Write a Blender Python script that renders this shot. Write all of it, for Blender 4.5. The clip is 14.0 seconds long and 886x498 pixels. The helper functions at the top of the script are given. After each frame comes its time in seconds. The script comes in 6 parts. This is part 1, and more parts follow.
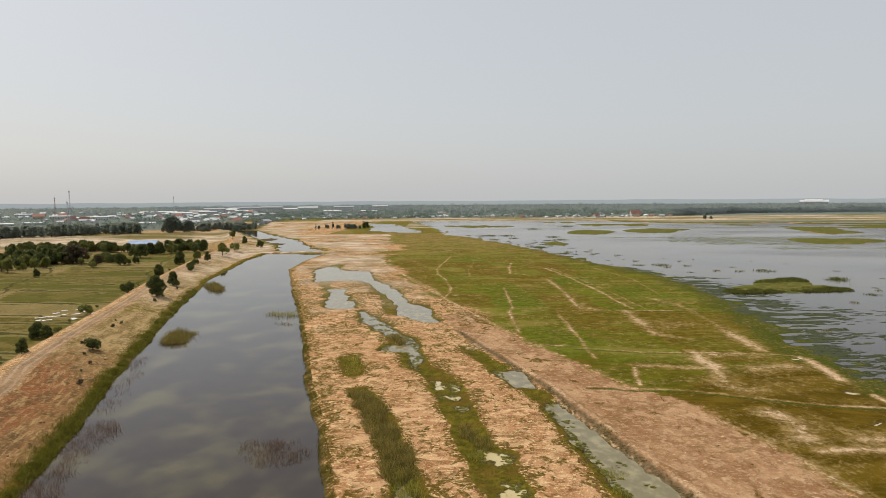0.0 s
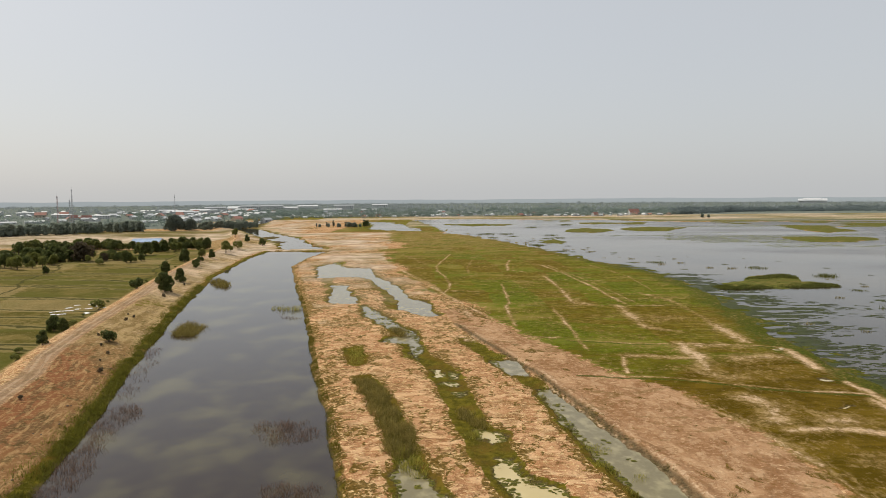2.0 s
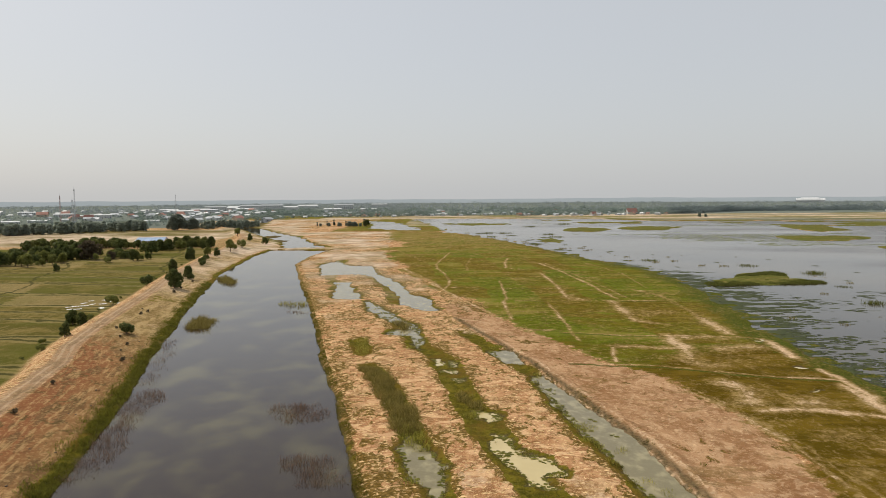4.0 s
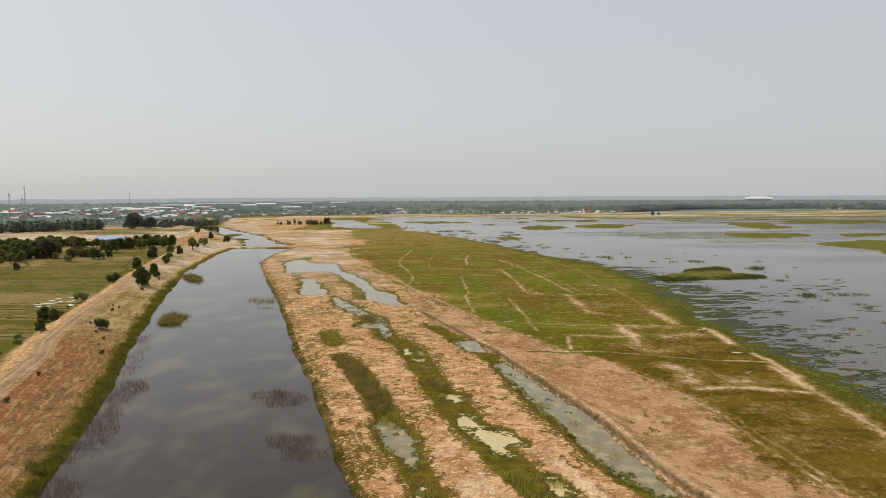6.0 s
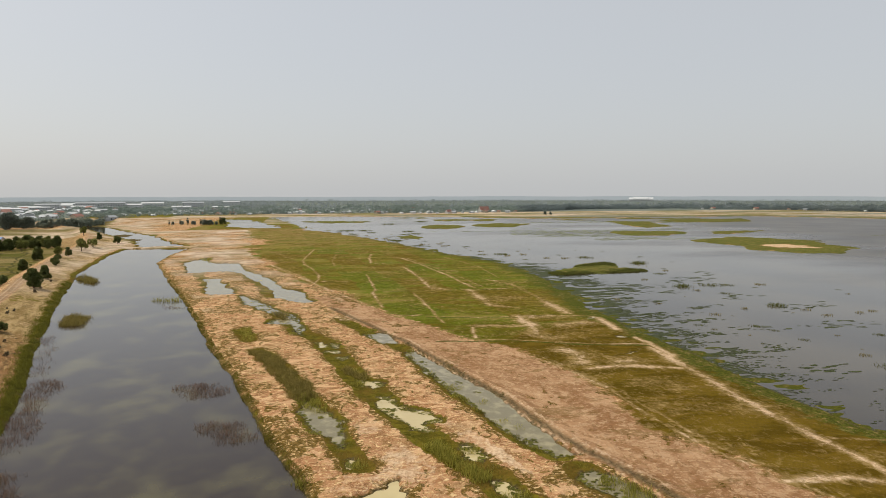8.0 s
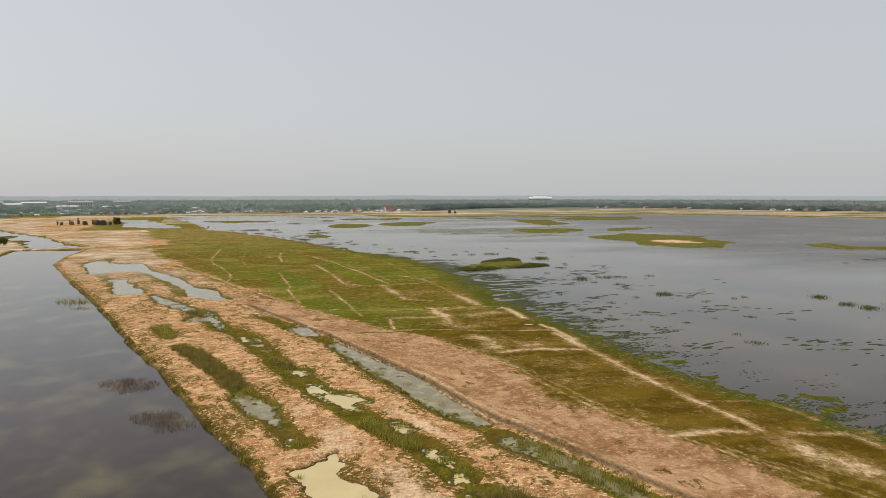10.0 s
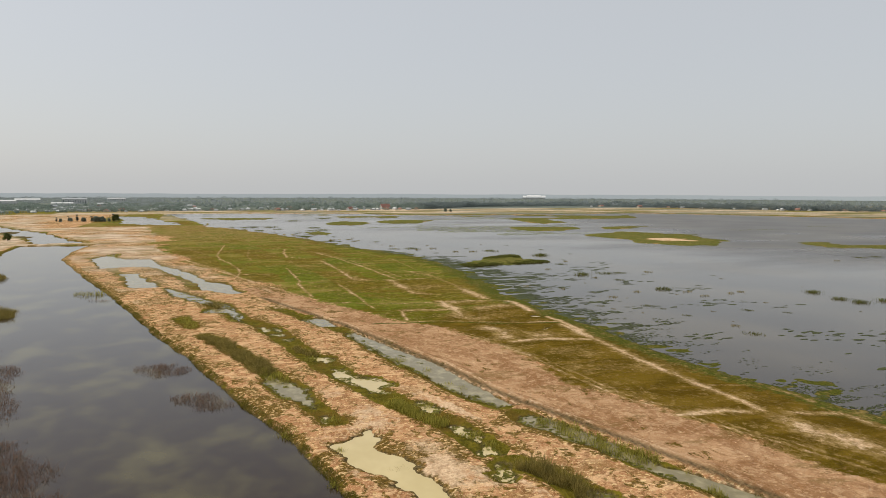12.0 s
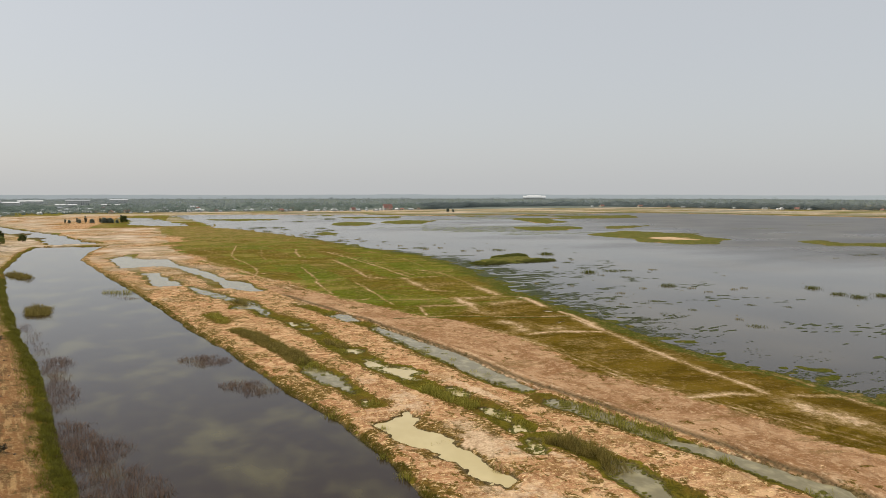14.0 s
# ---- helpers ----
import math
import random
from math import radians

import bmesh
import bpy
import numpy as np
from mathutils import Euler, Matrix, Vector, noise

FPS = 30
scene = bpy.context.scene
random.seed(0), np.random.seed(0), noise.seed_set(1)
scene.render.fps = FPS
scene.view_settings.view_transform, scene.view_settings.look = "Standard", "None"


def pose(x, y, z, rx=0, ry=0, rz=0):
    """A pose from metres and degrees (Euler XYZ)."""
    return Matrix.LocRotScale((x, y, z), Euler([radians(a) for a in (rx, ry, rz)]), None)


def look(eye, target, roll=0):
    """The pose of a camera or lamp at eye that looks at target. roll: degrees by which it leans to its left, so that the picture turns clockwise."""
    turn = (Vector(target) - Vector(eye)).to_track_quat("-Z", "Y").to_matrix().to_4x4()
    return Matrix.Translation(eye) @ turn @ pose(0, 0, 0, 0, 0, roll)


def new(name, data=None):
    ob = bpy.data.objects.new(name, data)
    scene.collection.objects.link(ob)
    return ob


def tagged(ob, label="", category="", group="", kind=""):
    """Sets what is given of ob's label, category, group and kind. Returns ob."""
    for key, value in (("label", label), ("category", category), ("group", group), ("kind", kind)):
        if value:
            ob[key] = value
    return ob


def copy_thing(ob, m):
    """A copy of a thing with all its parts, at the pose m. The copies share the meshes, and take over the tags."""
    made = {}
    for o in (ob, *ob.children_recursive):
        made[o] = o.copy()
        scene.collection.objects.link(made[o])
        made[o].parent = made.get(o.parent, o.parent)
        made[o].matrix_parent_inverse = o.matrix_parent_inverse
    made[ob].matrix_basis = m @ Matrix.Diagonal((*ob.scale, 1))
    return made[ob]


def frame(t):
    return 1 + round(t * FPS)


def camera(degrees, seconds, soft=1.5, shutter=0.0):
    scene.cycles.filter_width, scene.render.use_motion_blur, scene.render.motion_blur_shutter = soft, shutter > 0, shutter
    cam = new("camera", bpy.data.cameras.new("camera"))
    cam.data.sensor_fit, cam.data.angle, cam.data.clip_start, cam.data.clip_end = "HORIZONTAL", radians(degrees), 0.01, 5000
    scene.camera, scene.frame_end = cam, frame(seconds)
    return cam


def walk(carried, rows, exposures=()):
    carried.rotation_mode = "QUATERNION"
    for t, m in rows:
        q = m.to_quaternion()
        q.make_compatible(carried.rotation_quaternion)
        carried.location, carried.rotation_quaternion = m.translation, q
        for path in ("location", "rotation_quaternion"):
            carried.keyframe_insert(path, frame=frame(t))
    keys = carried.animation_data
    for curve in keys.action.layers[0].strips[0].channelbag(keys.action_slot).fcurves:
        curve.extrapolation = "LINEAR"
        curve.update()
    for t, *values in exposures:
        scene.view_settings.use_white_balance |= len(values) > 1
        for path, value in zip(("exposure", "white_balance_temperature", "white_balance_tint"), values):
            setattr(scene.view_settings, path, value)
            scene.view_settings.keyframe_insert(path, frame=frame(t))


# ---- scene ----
cam = camera(66.1, 14.0, soft=0.8)
PATH = [
    (0, (8.838, 8.838, 43.143), (8.818, 10.832, 42.995), -0.4),
    (0.5, (8.816, 6.619, 43.226), (8.796, 8.613, 43.077), -0.4),
    (1, (8.841, 4.393, 43.14), (8.822, 6.388, 42.991), -0.4),
    (1.5, (8.92, 1.856, 43.066), (8.901, 3.85, 42.916), -0.4),
    (2, (9.063, -0.732, 43.183), (9.044, 1.263, 43.031), -0.4),
    (2.5, (9.188, -3.374, 43.167), (9.168, -1.38, 43.014), -0.4),
    (3, (9.27, -6.123, 43.18), (9.25, -4.129, 43.027), -0.4),
    (5.3, (7.723, -19.853, 43.51), (7.742, -17.86, 43.354), -0.4),
    (5.5, (7.519, -21.045, 43.552), (7.562, -19.052, 43.395), -0.4),
    (6, (6.692, -23.767, 43.642), (6.795, -21.776, 43.483), -0.3),
    (6.5, (5.565, -26.624, 43.636), (5.739, -24.638, 43.477), -0.3),
    (7, (4.478, -29.408, 43.673), (4.724, -27.43, 43.513), -0.2),
    (7.5, (2.972, -32.317, 43.774), (3.296, -30.35, 43.613), -0.2),
    (8, (1.541, -34.987, 43.826), (1.942, -33.034, 43.665), -0.1),
    (8.5, (0.03, -37.349, 43.794), (0.504, -35.413, 43.632), -0.1),
    (9, (-1.93, -40.079, 43.708), (-1.354, -38.17, 43.546), -0.0),
    (9.2, (-2.693, -41.35, 43.741), (-2.069, -39.457, 43.579), 0.1),
    (11.3, (-10.624, -48.509, 42.883), (-9.935, -46.639, 42.719), 0.0),
    (11.5, (-11.721, -49.176, 42.863), (-11.03, -47.306, 42.698), 0.1),
    (12, (-14.186, -51.287, 42.894), (-13.495, -49.418, 42.727), 0.2),
    (12.5, (-16.411, -53.499, 42.998), (-15.72, -51.629, 42.832), 0.1),
    (13, (-18.905, -55.278, 43.009), (-18.214, -53.409, 42.842), 0.1),
    (13.5, (-21.264, -57.343, 43.087), (-20.572, -55.474, 42.92), 0.1),
    (14, (-23.923, -59.837, 43.111), (-23.231, -57.968, 42.945), 0.0),
]
walk(cam, [(t, look(eye, target, roll)) for t, eye, target, roll in PATH])

# ---------------------------------------------------------------- world and sun
SUN_DIR = Vector((-0.70, 0.50, 0.95)).normalized()
world = bpy.data.worlds.new("hazy_sky")
scene.world = world
world.use_nodes = True
wn, wl = world.node_tree.nodes, world.node_tree.links
wn.clear()
sky = wn.new("ShaderNodeTexSky")
sky.sky_type = "NISHITA"
sky.sun_disc = False
sky.sun_elevation = math.asin(SUN_DIR.z)
sky.sun_rotation = math.atan2(SUN_DIR.x, SUN_DIR.y)
sky.air_density, sky.dust_density, sky.ozone_density = 1.0, 3.2, 1.5
bg_sky, bg_haze, both, world_out = (wn.new(k) for k in (
    "ShaderNodeBackground", "ShaderNodeBackground", "ShaderNodeAddShader", "ShaderNodeOutputWorld"))
bg_sky.inputs[1].default_value = 0.028
bg_haze.inputs[0].default_value = (0.965, 0.985, 1.0, 1)
bg_haze.inputs[1].default_value = 0.50
wl.new(sky.outputs[0], bg_sky.inputs[0])
wl.new(bg_sky.outputs[0], both.inputs[0])
wl.new(bg_haze.outputs[0], both.inputs[1])
wl.new(both.outputs[0], world_out.inputs[0])
sun = new("sun", bpy.data.lights.new("sun", "SUN"))
sun.data.energy, sun.data.angle, sun.data.color = 3.0, radians(1.2), (1.0, 0.915, 0.735)
sun.matrix_world = look(SUN_DIR * 300, (0, 0, 0))
scene.view_settings.exposure = 0.0


# ---------------------------------------------------------------- materials
class Mat:
    """A node material with short calls for the nodes used here."""

    def __init__(self, name, rough=0.9, spec=0.2):
        self.m = bpy.data.materials.new(name)
        self.m.use_nodes = True
        self.t = self.m.node_tree
        self.b = self.t.nodes["Principled BSDF"]
        self.b.inputs["Roughness"].default_value = rough
        self.b.inputs["Specular IOR Level"].default_value = spec
        self.geo = self.node("ShaderNodeNewGeometry")

    def node(self, kind):
        return self.t.nodes.new(kind)

    def put(self, src, sock):
        if hasattr(src, "is_output"):
            self.t.links.new(src, sock)
        elif isinstance(src, tuple):
            sock.default_value = (*src, 1) if len(src) == 3 and len(sock.default_value) == 4 else src
        else:
            sock.default_value = src

    def noise(self, size, detail=4, rough=0.55, stretch=(1, 1, 1), warp=0.0):
        """Noise whose cells are about size metres across, in world places."""
        mp = self.node("ShaderNodeMapping")
        mp.inputs["Scale"].default_value = [1 / (size * s) for s in stretch]
        self.put(self.geo.outputs["Position"], mp.inputs["Vector"])
        n = self.node("ShaderNodeTexNoise")
        n.inputs["Scale"].default_value = 1.0
        n.inputs["Detail"].default_value = detail
        n.inputs["Roughness"].default_value = rough
        n.inputs["Distortion"].default_value = warp
        self.put(mp.outputs[0], n.inputs["Vector"])
        return n.outputs[0]

    def along(self, name, size, stretch, detail=4, rough=0.6):
        """Noise in streaks that follow a course, whose distance is held by an attribute."""
        xyz = self.node("ShaderNodeSeparateXYZ")
        self.put(self.geo.outputs["Position"], xyz.inputs[0])
        uv = self.node("ShaderNodeCombineXYZ")
        self.put(self.calc("DIVIDE", self.attr(name), size), uv.inputs[0])
        self.put(self.calc("DIVIDE", xyz.outputs[1], size * stretch), uv.inputs[1])
        n = self.node("ShaderNodeTexNoise")
        n.inputs["Scale"].default_value = 1.0
        n.inputs["Detail"].default_value = detail
        n.inputs["Roughness"].default_value = rough
        self.put(uv.outputs[0], n.inputs["Vector"])
        return n.outputs[0]

    def steps(self, fac, a, b):
        """0 below a, 1 above b, smooth between."""
        r = self.node("ShaderNodeMapRange")
        r.interpolation_type = "SMOOTHSTEP"
        self.put(fac, r.inputs[0])
        r.inputs[1].default_value, r.inputs[2].default_value = a, b
        return r.outputs[0]

    def calc(self, op, a, b):
        n = self.node("ShaderNodeMath")
        n.operation = op
        self.put(a, n.inputs[0])
        self.put(b, n.inputs[1])
        return n.outputs[0]

    def mix(self, fac, a, b):
        n = self.node("ShaderNodeMix")
        n.data_type = "RGBA"
        self.put(fac, n.inputs[0])
        self.put(a, n.inputs[6])
        self.put(b, n.inputs[7])
        return n.outputs[2]

    def attr(self, name):
        n = self.node("ShaderNodeAttribute")
        n.attribute_name = name
        return n.outputs["Fac"]

    def island(self):
        return self.geo.outputs["Random Per Island"]

    def chance(self):
        return self.node("ShaderNodeObjectInfo").outputs["Random"]

    def bump(self, height, strength, distance):
        n = self.node("ShaderNodeBump")
        n.inputs["Strength"].default_value = strength
        n.inputs["Distance"].default_value = distance
        self.put(height, n.inputs["Height"])
        self.t.links.new(n.outputs[0], self.b.inputs["Normal"])

    def colour(self, c):
        self.put(c, self.b.inputs["Base Color"])
        return self.m


def ground_material():
    m = Mat("ground_cover", 1.0, 0.03)
    fine = m.noise(0.55, 4, 0.6)
    clod = m.noise(2.4, 6, 0.65)
    wide = m.noise(13, 5, 0.6)
    vast = m.noise(55, 5, 0.6)
    streak = m.noise(1.2, 5, 0.68, (1.1, 1.4, 1), 0.8)
    row = m.noise(2.6, 6, 0.68, (1.0, 1.5, 1), 0.8)
    # bare earth: reddish to pale buff, with dark crumbs and pale flecks
    grain = m.noise(0.28, 3, 0.6)
    ridge = m.noise(1.9, 6, 0.7, (1.1, 1.4, 1), 0.6)
    flake = m.noise(0.75, 5, 0.66, (1.5, 1.0, 1), 0.5)
    drift = m.noise(3.4, 6, 0.66, (1.6, 1.0, 1), 0.6)
    earth = m.mix(m.steps(wide, 0.42, 0.60), (0.385, 0.192, 0.088), (0.500, 0.282, 0.146))
    rough_ground = m.calc("ADD", m.calc("MULTIPLY", m.attr("straw"), 0.8), 0.22)
    earth = m.mix(m.calc("MULTIPLY", m.steps(ridge, 0.49, 0.57), rough_ground), earth, (0.190, 0.086, 0.033))
    earth = m.mix(m.calc("MULTIPLY", m.steps(drift, 0.51, 0.58), 0.75), earth, (0.690, 0.450, 0.255))
    earth = m.mix(m.calc("MULTIPLY", m.steps(vast, 0.46, 0.58), 0.30), earth, (0.37, 0.185, 0.090))
    stain = m.calc("MULTIPLY", m.steps(m.noise(5.5, 5, 0.62, (1.5, 1.2, 1), 0.4), 0.51, 0.59), m.attr("straw"))
    earth = m.mix(m.calc("MULTIPLY", stain, 0.70), earth, (0.165, 0.098, 0.030))
    earth = m.mix(m.calc("MULTIPLY", m.steps(grain, 0.52, 0.64), 0.38), earth, (0.78, 0.540, 0.310))
    bare = m.calc("SUBTRACT", 1.0, m.steps(m.attr("straw"), 0.2, 0.5))
    clay = m.mix(m.steps(m.noise(9, 6, 0.66, (1, 1.6, 1), 0.5), 0.40, 0.62), (0.240, 0.122, 0.056), (0.430, 0.262, 0.146))
    clay = m.mix(m.calc("MULTIPLY", m.steps(ridge, 0.50, 0.60), 0.55), clay, (0.55, 0.370, 0.220))
    clay = m.mix(m.calc("MULTIPLY", m.steps(row, 0.52, 0.60), 0.6), clay, (0.190, 0.096, 0.038))
    clay = m.mix(m.calc("MULTIPLY", m.steps(m.noise(7, 5, 0.64, (2.2, 1, 1), 0.4), 0.55, 0.62), 0.65), clay, (0.150, 0.092, 0.028))
    clay = m.mix(m.calc("MULTIPLY", m.steps(flake, 0.54, 0.62), 0.4), clay, (0.64, 0.45, 0.280))
    earth = m.mix(m.calc("MULTIPLY", bare, 0.85), earth, clay)
    # olive stubble, thickest near damp ground, and dry straw in flecks
    straw = m.mix(m.steps(fine, 0.44, 0.58), (0.46, 0.290, 0.130), (0.76, 0.560, 0.310))
    olive = m.mix(m.steps(fine, 0.44, 0.60), (0.082, 0.054, 0.008), (0.190, 0.118, 0.026))
    dry = m.attr("straw")
    patch = m.calc("MULTIPLY", m.calc("SUBTRACT", wide, 0.5), 0.5)
    weedy = m.calc("ADD", m.calc("MULTIPLY", m.attr("weedy"), 0.185), m.calc("MULTIPLY", dry, 0.06))
    c = m.mix(m.calc("MULTIPLY", m.steps(m.calc("ADD", m.calc("ADD", weedy, row), patch), 0.630, 0.685), 0.92), earth, olive)
    c = m.mix(m.calc("MULTIPLY", m.steps(m.calc("ADD", m.calc("MULTIPLY", dry, 0.20), flake), 0.665, 0.715), 0.9), c, straw)
    # reddish eroded slope, with the shade on its channel side darkened into the colours
    lane = m.attr("lane")
    track = m.along("lane", 1.1, 7.0)
    broad = m.along("lane", 3.2, 5.0)
    ruddy_shade = m.mix(m.steps(m.calc("ADD", lane, m.calc("MULTIPLY", wide, 8.0)), 11.0, 19.0), (0.225, 0.092, 0.040), (0.225, 0.120, 0.050))
    ruddy_shade = m.mix(m.calc("MULTIPLY", m.steps(broad, 0.50, 0.58), 0.8), ruddy_shade, (0.125, 0.074, 0.032))
    ruddy_shade = m.mix(m.calc("MULTIPLY", m.steps(track, 0.50, 0.64), 0.65), ruddy_shade, (0.44, 0.285, 0.130))
    ruddy_shade = m.mix(m.calc("MULTIPLY", m.steps(row, 0.54, 0.62), 0.7), ruddy_shade, (0.085, 0.062, 0.024))
    ruddy_shade = m.mix(m.calc("MULTIPLY", m.steps(m.noise(0.9, 5, 0.66, (1, 1, 1), 0.6), 0.50, 0.62), 0.35), ruddy_shade, (0.50, 0.335, 0.165))
    dry_bank = m.mix(m.steps(broad, 0.42, 0.60), (0.215, 0.145, 0.056), (0.370, 0.262, 0.120))
    dry_bank = m.mix(m.calc("MULTIPLY", m.steps(m.noise(0.9, 5, 0.66, (1, 1, 1), 0.6), 0.50, 0.62), 0.5), dry_bank, (0.52, 0.385, 0.205))
    dry_bank = m.mix(m.calc("MULTIPLY", m.steps(row, 0.54, 0.62), 0.6), dry_bank, (0.120, 0.088, 0.026))
    ruddy_shade = m.mix(m.steps(m.attr("strawy"), 0.2, 0.8), ruddy_shade, dry_bank)
    red = m.calc("ADD", m.attr("ruddy_shade"), m.calc("MULTIPLY", m.calc("SUBTRACT", wide, 0.5), 0.6))
    c = m.mix(m.calc("MULTIPLY", m.steps(red, 0.3, 0.7), 0.94), c, ruddy_shade)
    # rice fields after harvest
    paddy = m.mix(m.steps(wide, 0.42, 0.58), (0.098, 0.083, 0.018), (0.165, 0.126, 0.036))
    paddy = m.mix(m.calc("MULTIPLY", m.steps(row, 0.5, 0.6), 0.6), paddy, (0.225, 0.168, 0.064))
    paddy = m.mix(m.calc("MULTIPLY", m.steps(vast, 0.47, 0.56), 0.8), paddy, (0.100, 0.096, 0.018))
    paddy = m.mix(m.calc("MULTIPLY", m.steps(m.attr("tone"), 0.6, 0.95), 0.6), paddy, m.mix(m.steps(fine, 0.4, 0.6), (0.23, 0.165, 0.070), (0.36, 0.270, 0.130)))
    paddy = m.mix(m.calc("MULTIPLY", m.steps(m.calc("SUBTRACT", 1.0, m.attr("tone")), 0.6, 0.95), 0.8), paddy, (0.090, 0.092, 0.015))
    where = m.node("ShaderNodeSeparateXYZ")
    m.put(m.geo.outputs["Position"], where.inputs[0])
    east, north = where.outputs[0], where.outputs[1]
    bend = m.calc("MULTIPLY", m.calc("SUBTRACT", vast, 0.5), 26.0)
    for turn, wide_by, shift in ((0.16, 31.0, 0.0), (-0.05, 47.0, 11.0)):
        u = m.calc("ADD", m.calc("ADD", north, m.calc("MULTIPLY", east, turn)), m.calc("ADD", bend, shift))
        off = m.calc("ABSOLUTE", m.calc("SUBTRACT", m.calc("FRACT", m.calc("DIVIDE", u, wide_by), 0.0), 0.5), 0.0)
        off = m.calc("MULTIPLY", off, wide_by)
        paddy = m.mix(m.calc("MULTIPLY", m.steps(m.calc("SUBTRACT", 4.0, off), 0.8, 1.6), 0.5), paddy, (0.26, 0.205, 0.085))
        paddy = m.mix(m.calc("MULTIPLY", m.steps(m.calc("SUBTRACT", 4.0, off), 2.7, 3.2), 0.85), paddy, (0.050, 0.048, 0.014))
    u = m.calc("ADD", m.calc("ADD", east, m.calc("MULTIPLY", north, 0.33)), bend)
    off = m.calc("MULTIPLY", m.calc("ABSOLUTE", m.calc("SUBTRACT", m.calc("FRACT", m.calc("DIVIDE", u, 64.0), 0.0), 0.5), 0.0), 64.0)
    paddy = m.mix(m.calc("MULTIPLY", m.steps(m.calc("SUBTRACT", 2.0, off), 0.9, 1.4), 0.8), paddy, (0.060, 0.055, 0.016))
    c = m.mix(m.attr("paddy"), c, paddy)
    # grazed meadow, with browner worn patches
    green = m.mix(m.steps(clod, 0.40, 0.62), (0.084, 0.080, 0.006), (0.136, 0.126, 0.011))
    green = m.mix(m.calc("MULTIPLY", m.steps(m.noise(34, 4, 0.6, (1.8, 1, 1)), 0.47, 0.60), 0.85), green, (0.116, 0.138, 0.010))
    green = m.mix(m.calc("MULTIPLY", m.steps(m.noise(26, 5, 0.62, (2.2, 1, 1), 0.5), 0.50, 0.60), 0.5), green, (0.168, 0.120, 0.014))
    green = m.mix(m.calc("MULTIPLY", m.steps(m.noise(12, 4, 0.6, (2.4, 1, 1), 0.4), 0.55, 0.64), 0.6), green, (0.146, 0.164, 0.013))
    green = m.mix(m.calc("MULTIPLY", m.steps(m.noise(17, 5, 0.62, (3.0, 1, 1), 0.4), 0.52, 0.62), 0.55), green, (0.250, 0.200, 0.046))
    green = m.mix(m.calc("MULTIPLY", m.steps(streak, 0.55, 0.68), 0.40), green, (0.230, 0.165, 0.045))
    parcel = m.calc("ADD", m.attr("parcel"), m.calc("MULTIPLY", m.calc("SUBTRACT", m.noise(14, 5, 0.62, (1.8, 1, 1), 0.4), 0.5), 1.3))
    green = m.mix(m.calc("MULTIPLY", m.steps(parcel, 0.60, 0.95), 0.75), green, m.mix(m.steps(clod, 0.40, 0.60), (0.100, 0.064, 0.007), (0.160, 0.108, 0.014)))
    green = m.mix(m.calc("MULTIPLY", m.steps(m.calc("SUBTRACT", 1.0, parcel), 0.66, 0.98), 0.75), green, m.mix(m.steps(clod, 0.40, 0.60), (0.068, 0.088, 0.006), (0.116, 0.138, 0.010)))
    worn = m.calc("MULTIPLY", m.steps(m.calc("ADD", m.attr("worn"), m.calc("SUBTRACT", m.noise(16, 5, 0.6, (1.8, 1, 1), 0.3), 0.5)), 0.25, 0.70), 0.92)
    green = m.mix(worn, green, m.mix(m.steps(m.noise(6, 6, 0.66, (2.0, 1, 1), 0.4), 0.42, 0.60), (0.082, 0.050, 0.004), (0.142, 0.088, 0.010)))
    green = m.mix(m.calc("MULTIPLY", m.attr("fresh"), 0.85), green, m.mix(m.steps(clod, 0.40, 0.60), (0.080, 0.088, 0.020), (0.132, 0.136, 0.034)))
    lush = m.calc("ADD", m.attr("lush"), m.calc("MULTIPLY", m.calc("SUBTRACT", clod, 0.5), 1.6))
    c = m.mix(m.steps(lush, 0.30, 0.66), c, green)
    # bank and furrow grass, stronger green
    bank = m.mix(m.steps(clod, 0.40, 0.62), (0.080, 0.070, 0.007), (0.165, 0.132, 0.014))
    bank = m.mix(m.calc("MULTIPLY", m.steps(fine, 0.48, 0.66), 0.5), bank, (0.190, 0.150, 0.030))
    bank = m.mix(m.calc("MULTIPLY", m.steps(wide, 0.46, 0.60), 0.8), bank, (0.140, 0.086, 0.016))
    fur = m.calc("ADD", m.attr("furrow"), m.calc("MULTIPLY", m.calc("SUBTRACT", clod, 0.5), 1.3))
    c = m.mix(m.steps(fur, 0.46, 0.62), c, bank)
    # dark damp grass by the lake
    deep = m.calc("ADD", m.attr("deep"), m.calc("MULTIPLY", m.calc("SUBTRACT", clod, 0.5), 1.4))
    c = m.mix(m.calc("MULTIPLY", m.steps(deep, 0.35, 0.75), 0.85), c, m.mix(m.steps(fine, 0.4, 0.62), (0.042, 0.054, 0.008), (0.090, 0.104, 0.015)))
    # trodden cattle trails and sand, and the far meadow paled for haze
    pale = m.mix(m.steps(fine, 0.38, 0.62), (0.52, 0.350, 0.215), (0.70, 0.520, 0.350))
    tr = m.calc("ADD", m.attr("trail"), m.calc("MULTIPLY", m.calc("SUBTRACT", streak, 0.5), 1.9))
    tr = m.calc("ADD", tr, m.calc("MULTIPLY", m.calc("SUBTRACT", wide, 0.5), 1.2))
    ochre = m.mix(m.steps(clod, 0.42, 0.60), (0.190, 0.124, 0.038), (0.330, 0.225, 0.090))
    c = m.mix(m.calc("MULTIPLY", m.calc("MULTIPLY", m.steps(tr, -0.05, 0.50), 0.80), m.steps(lush, 0.30, 0.66)), c, ochre)
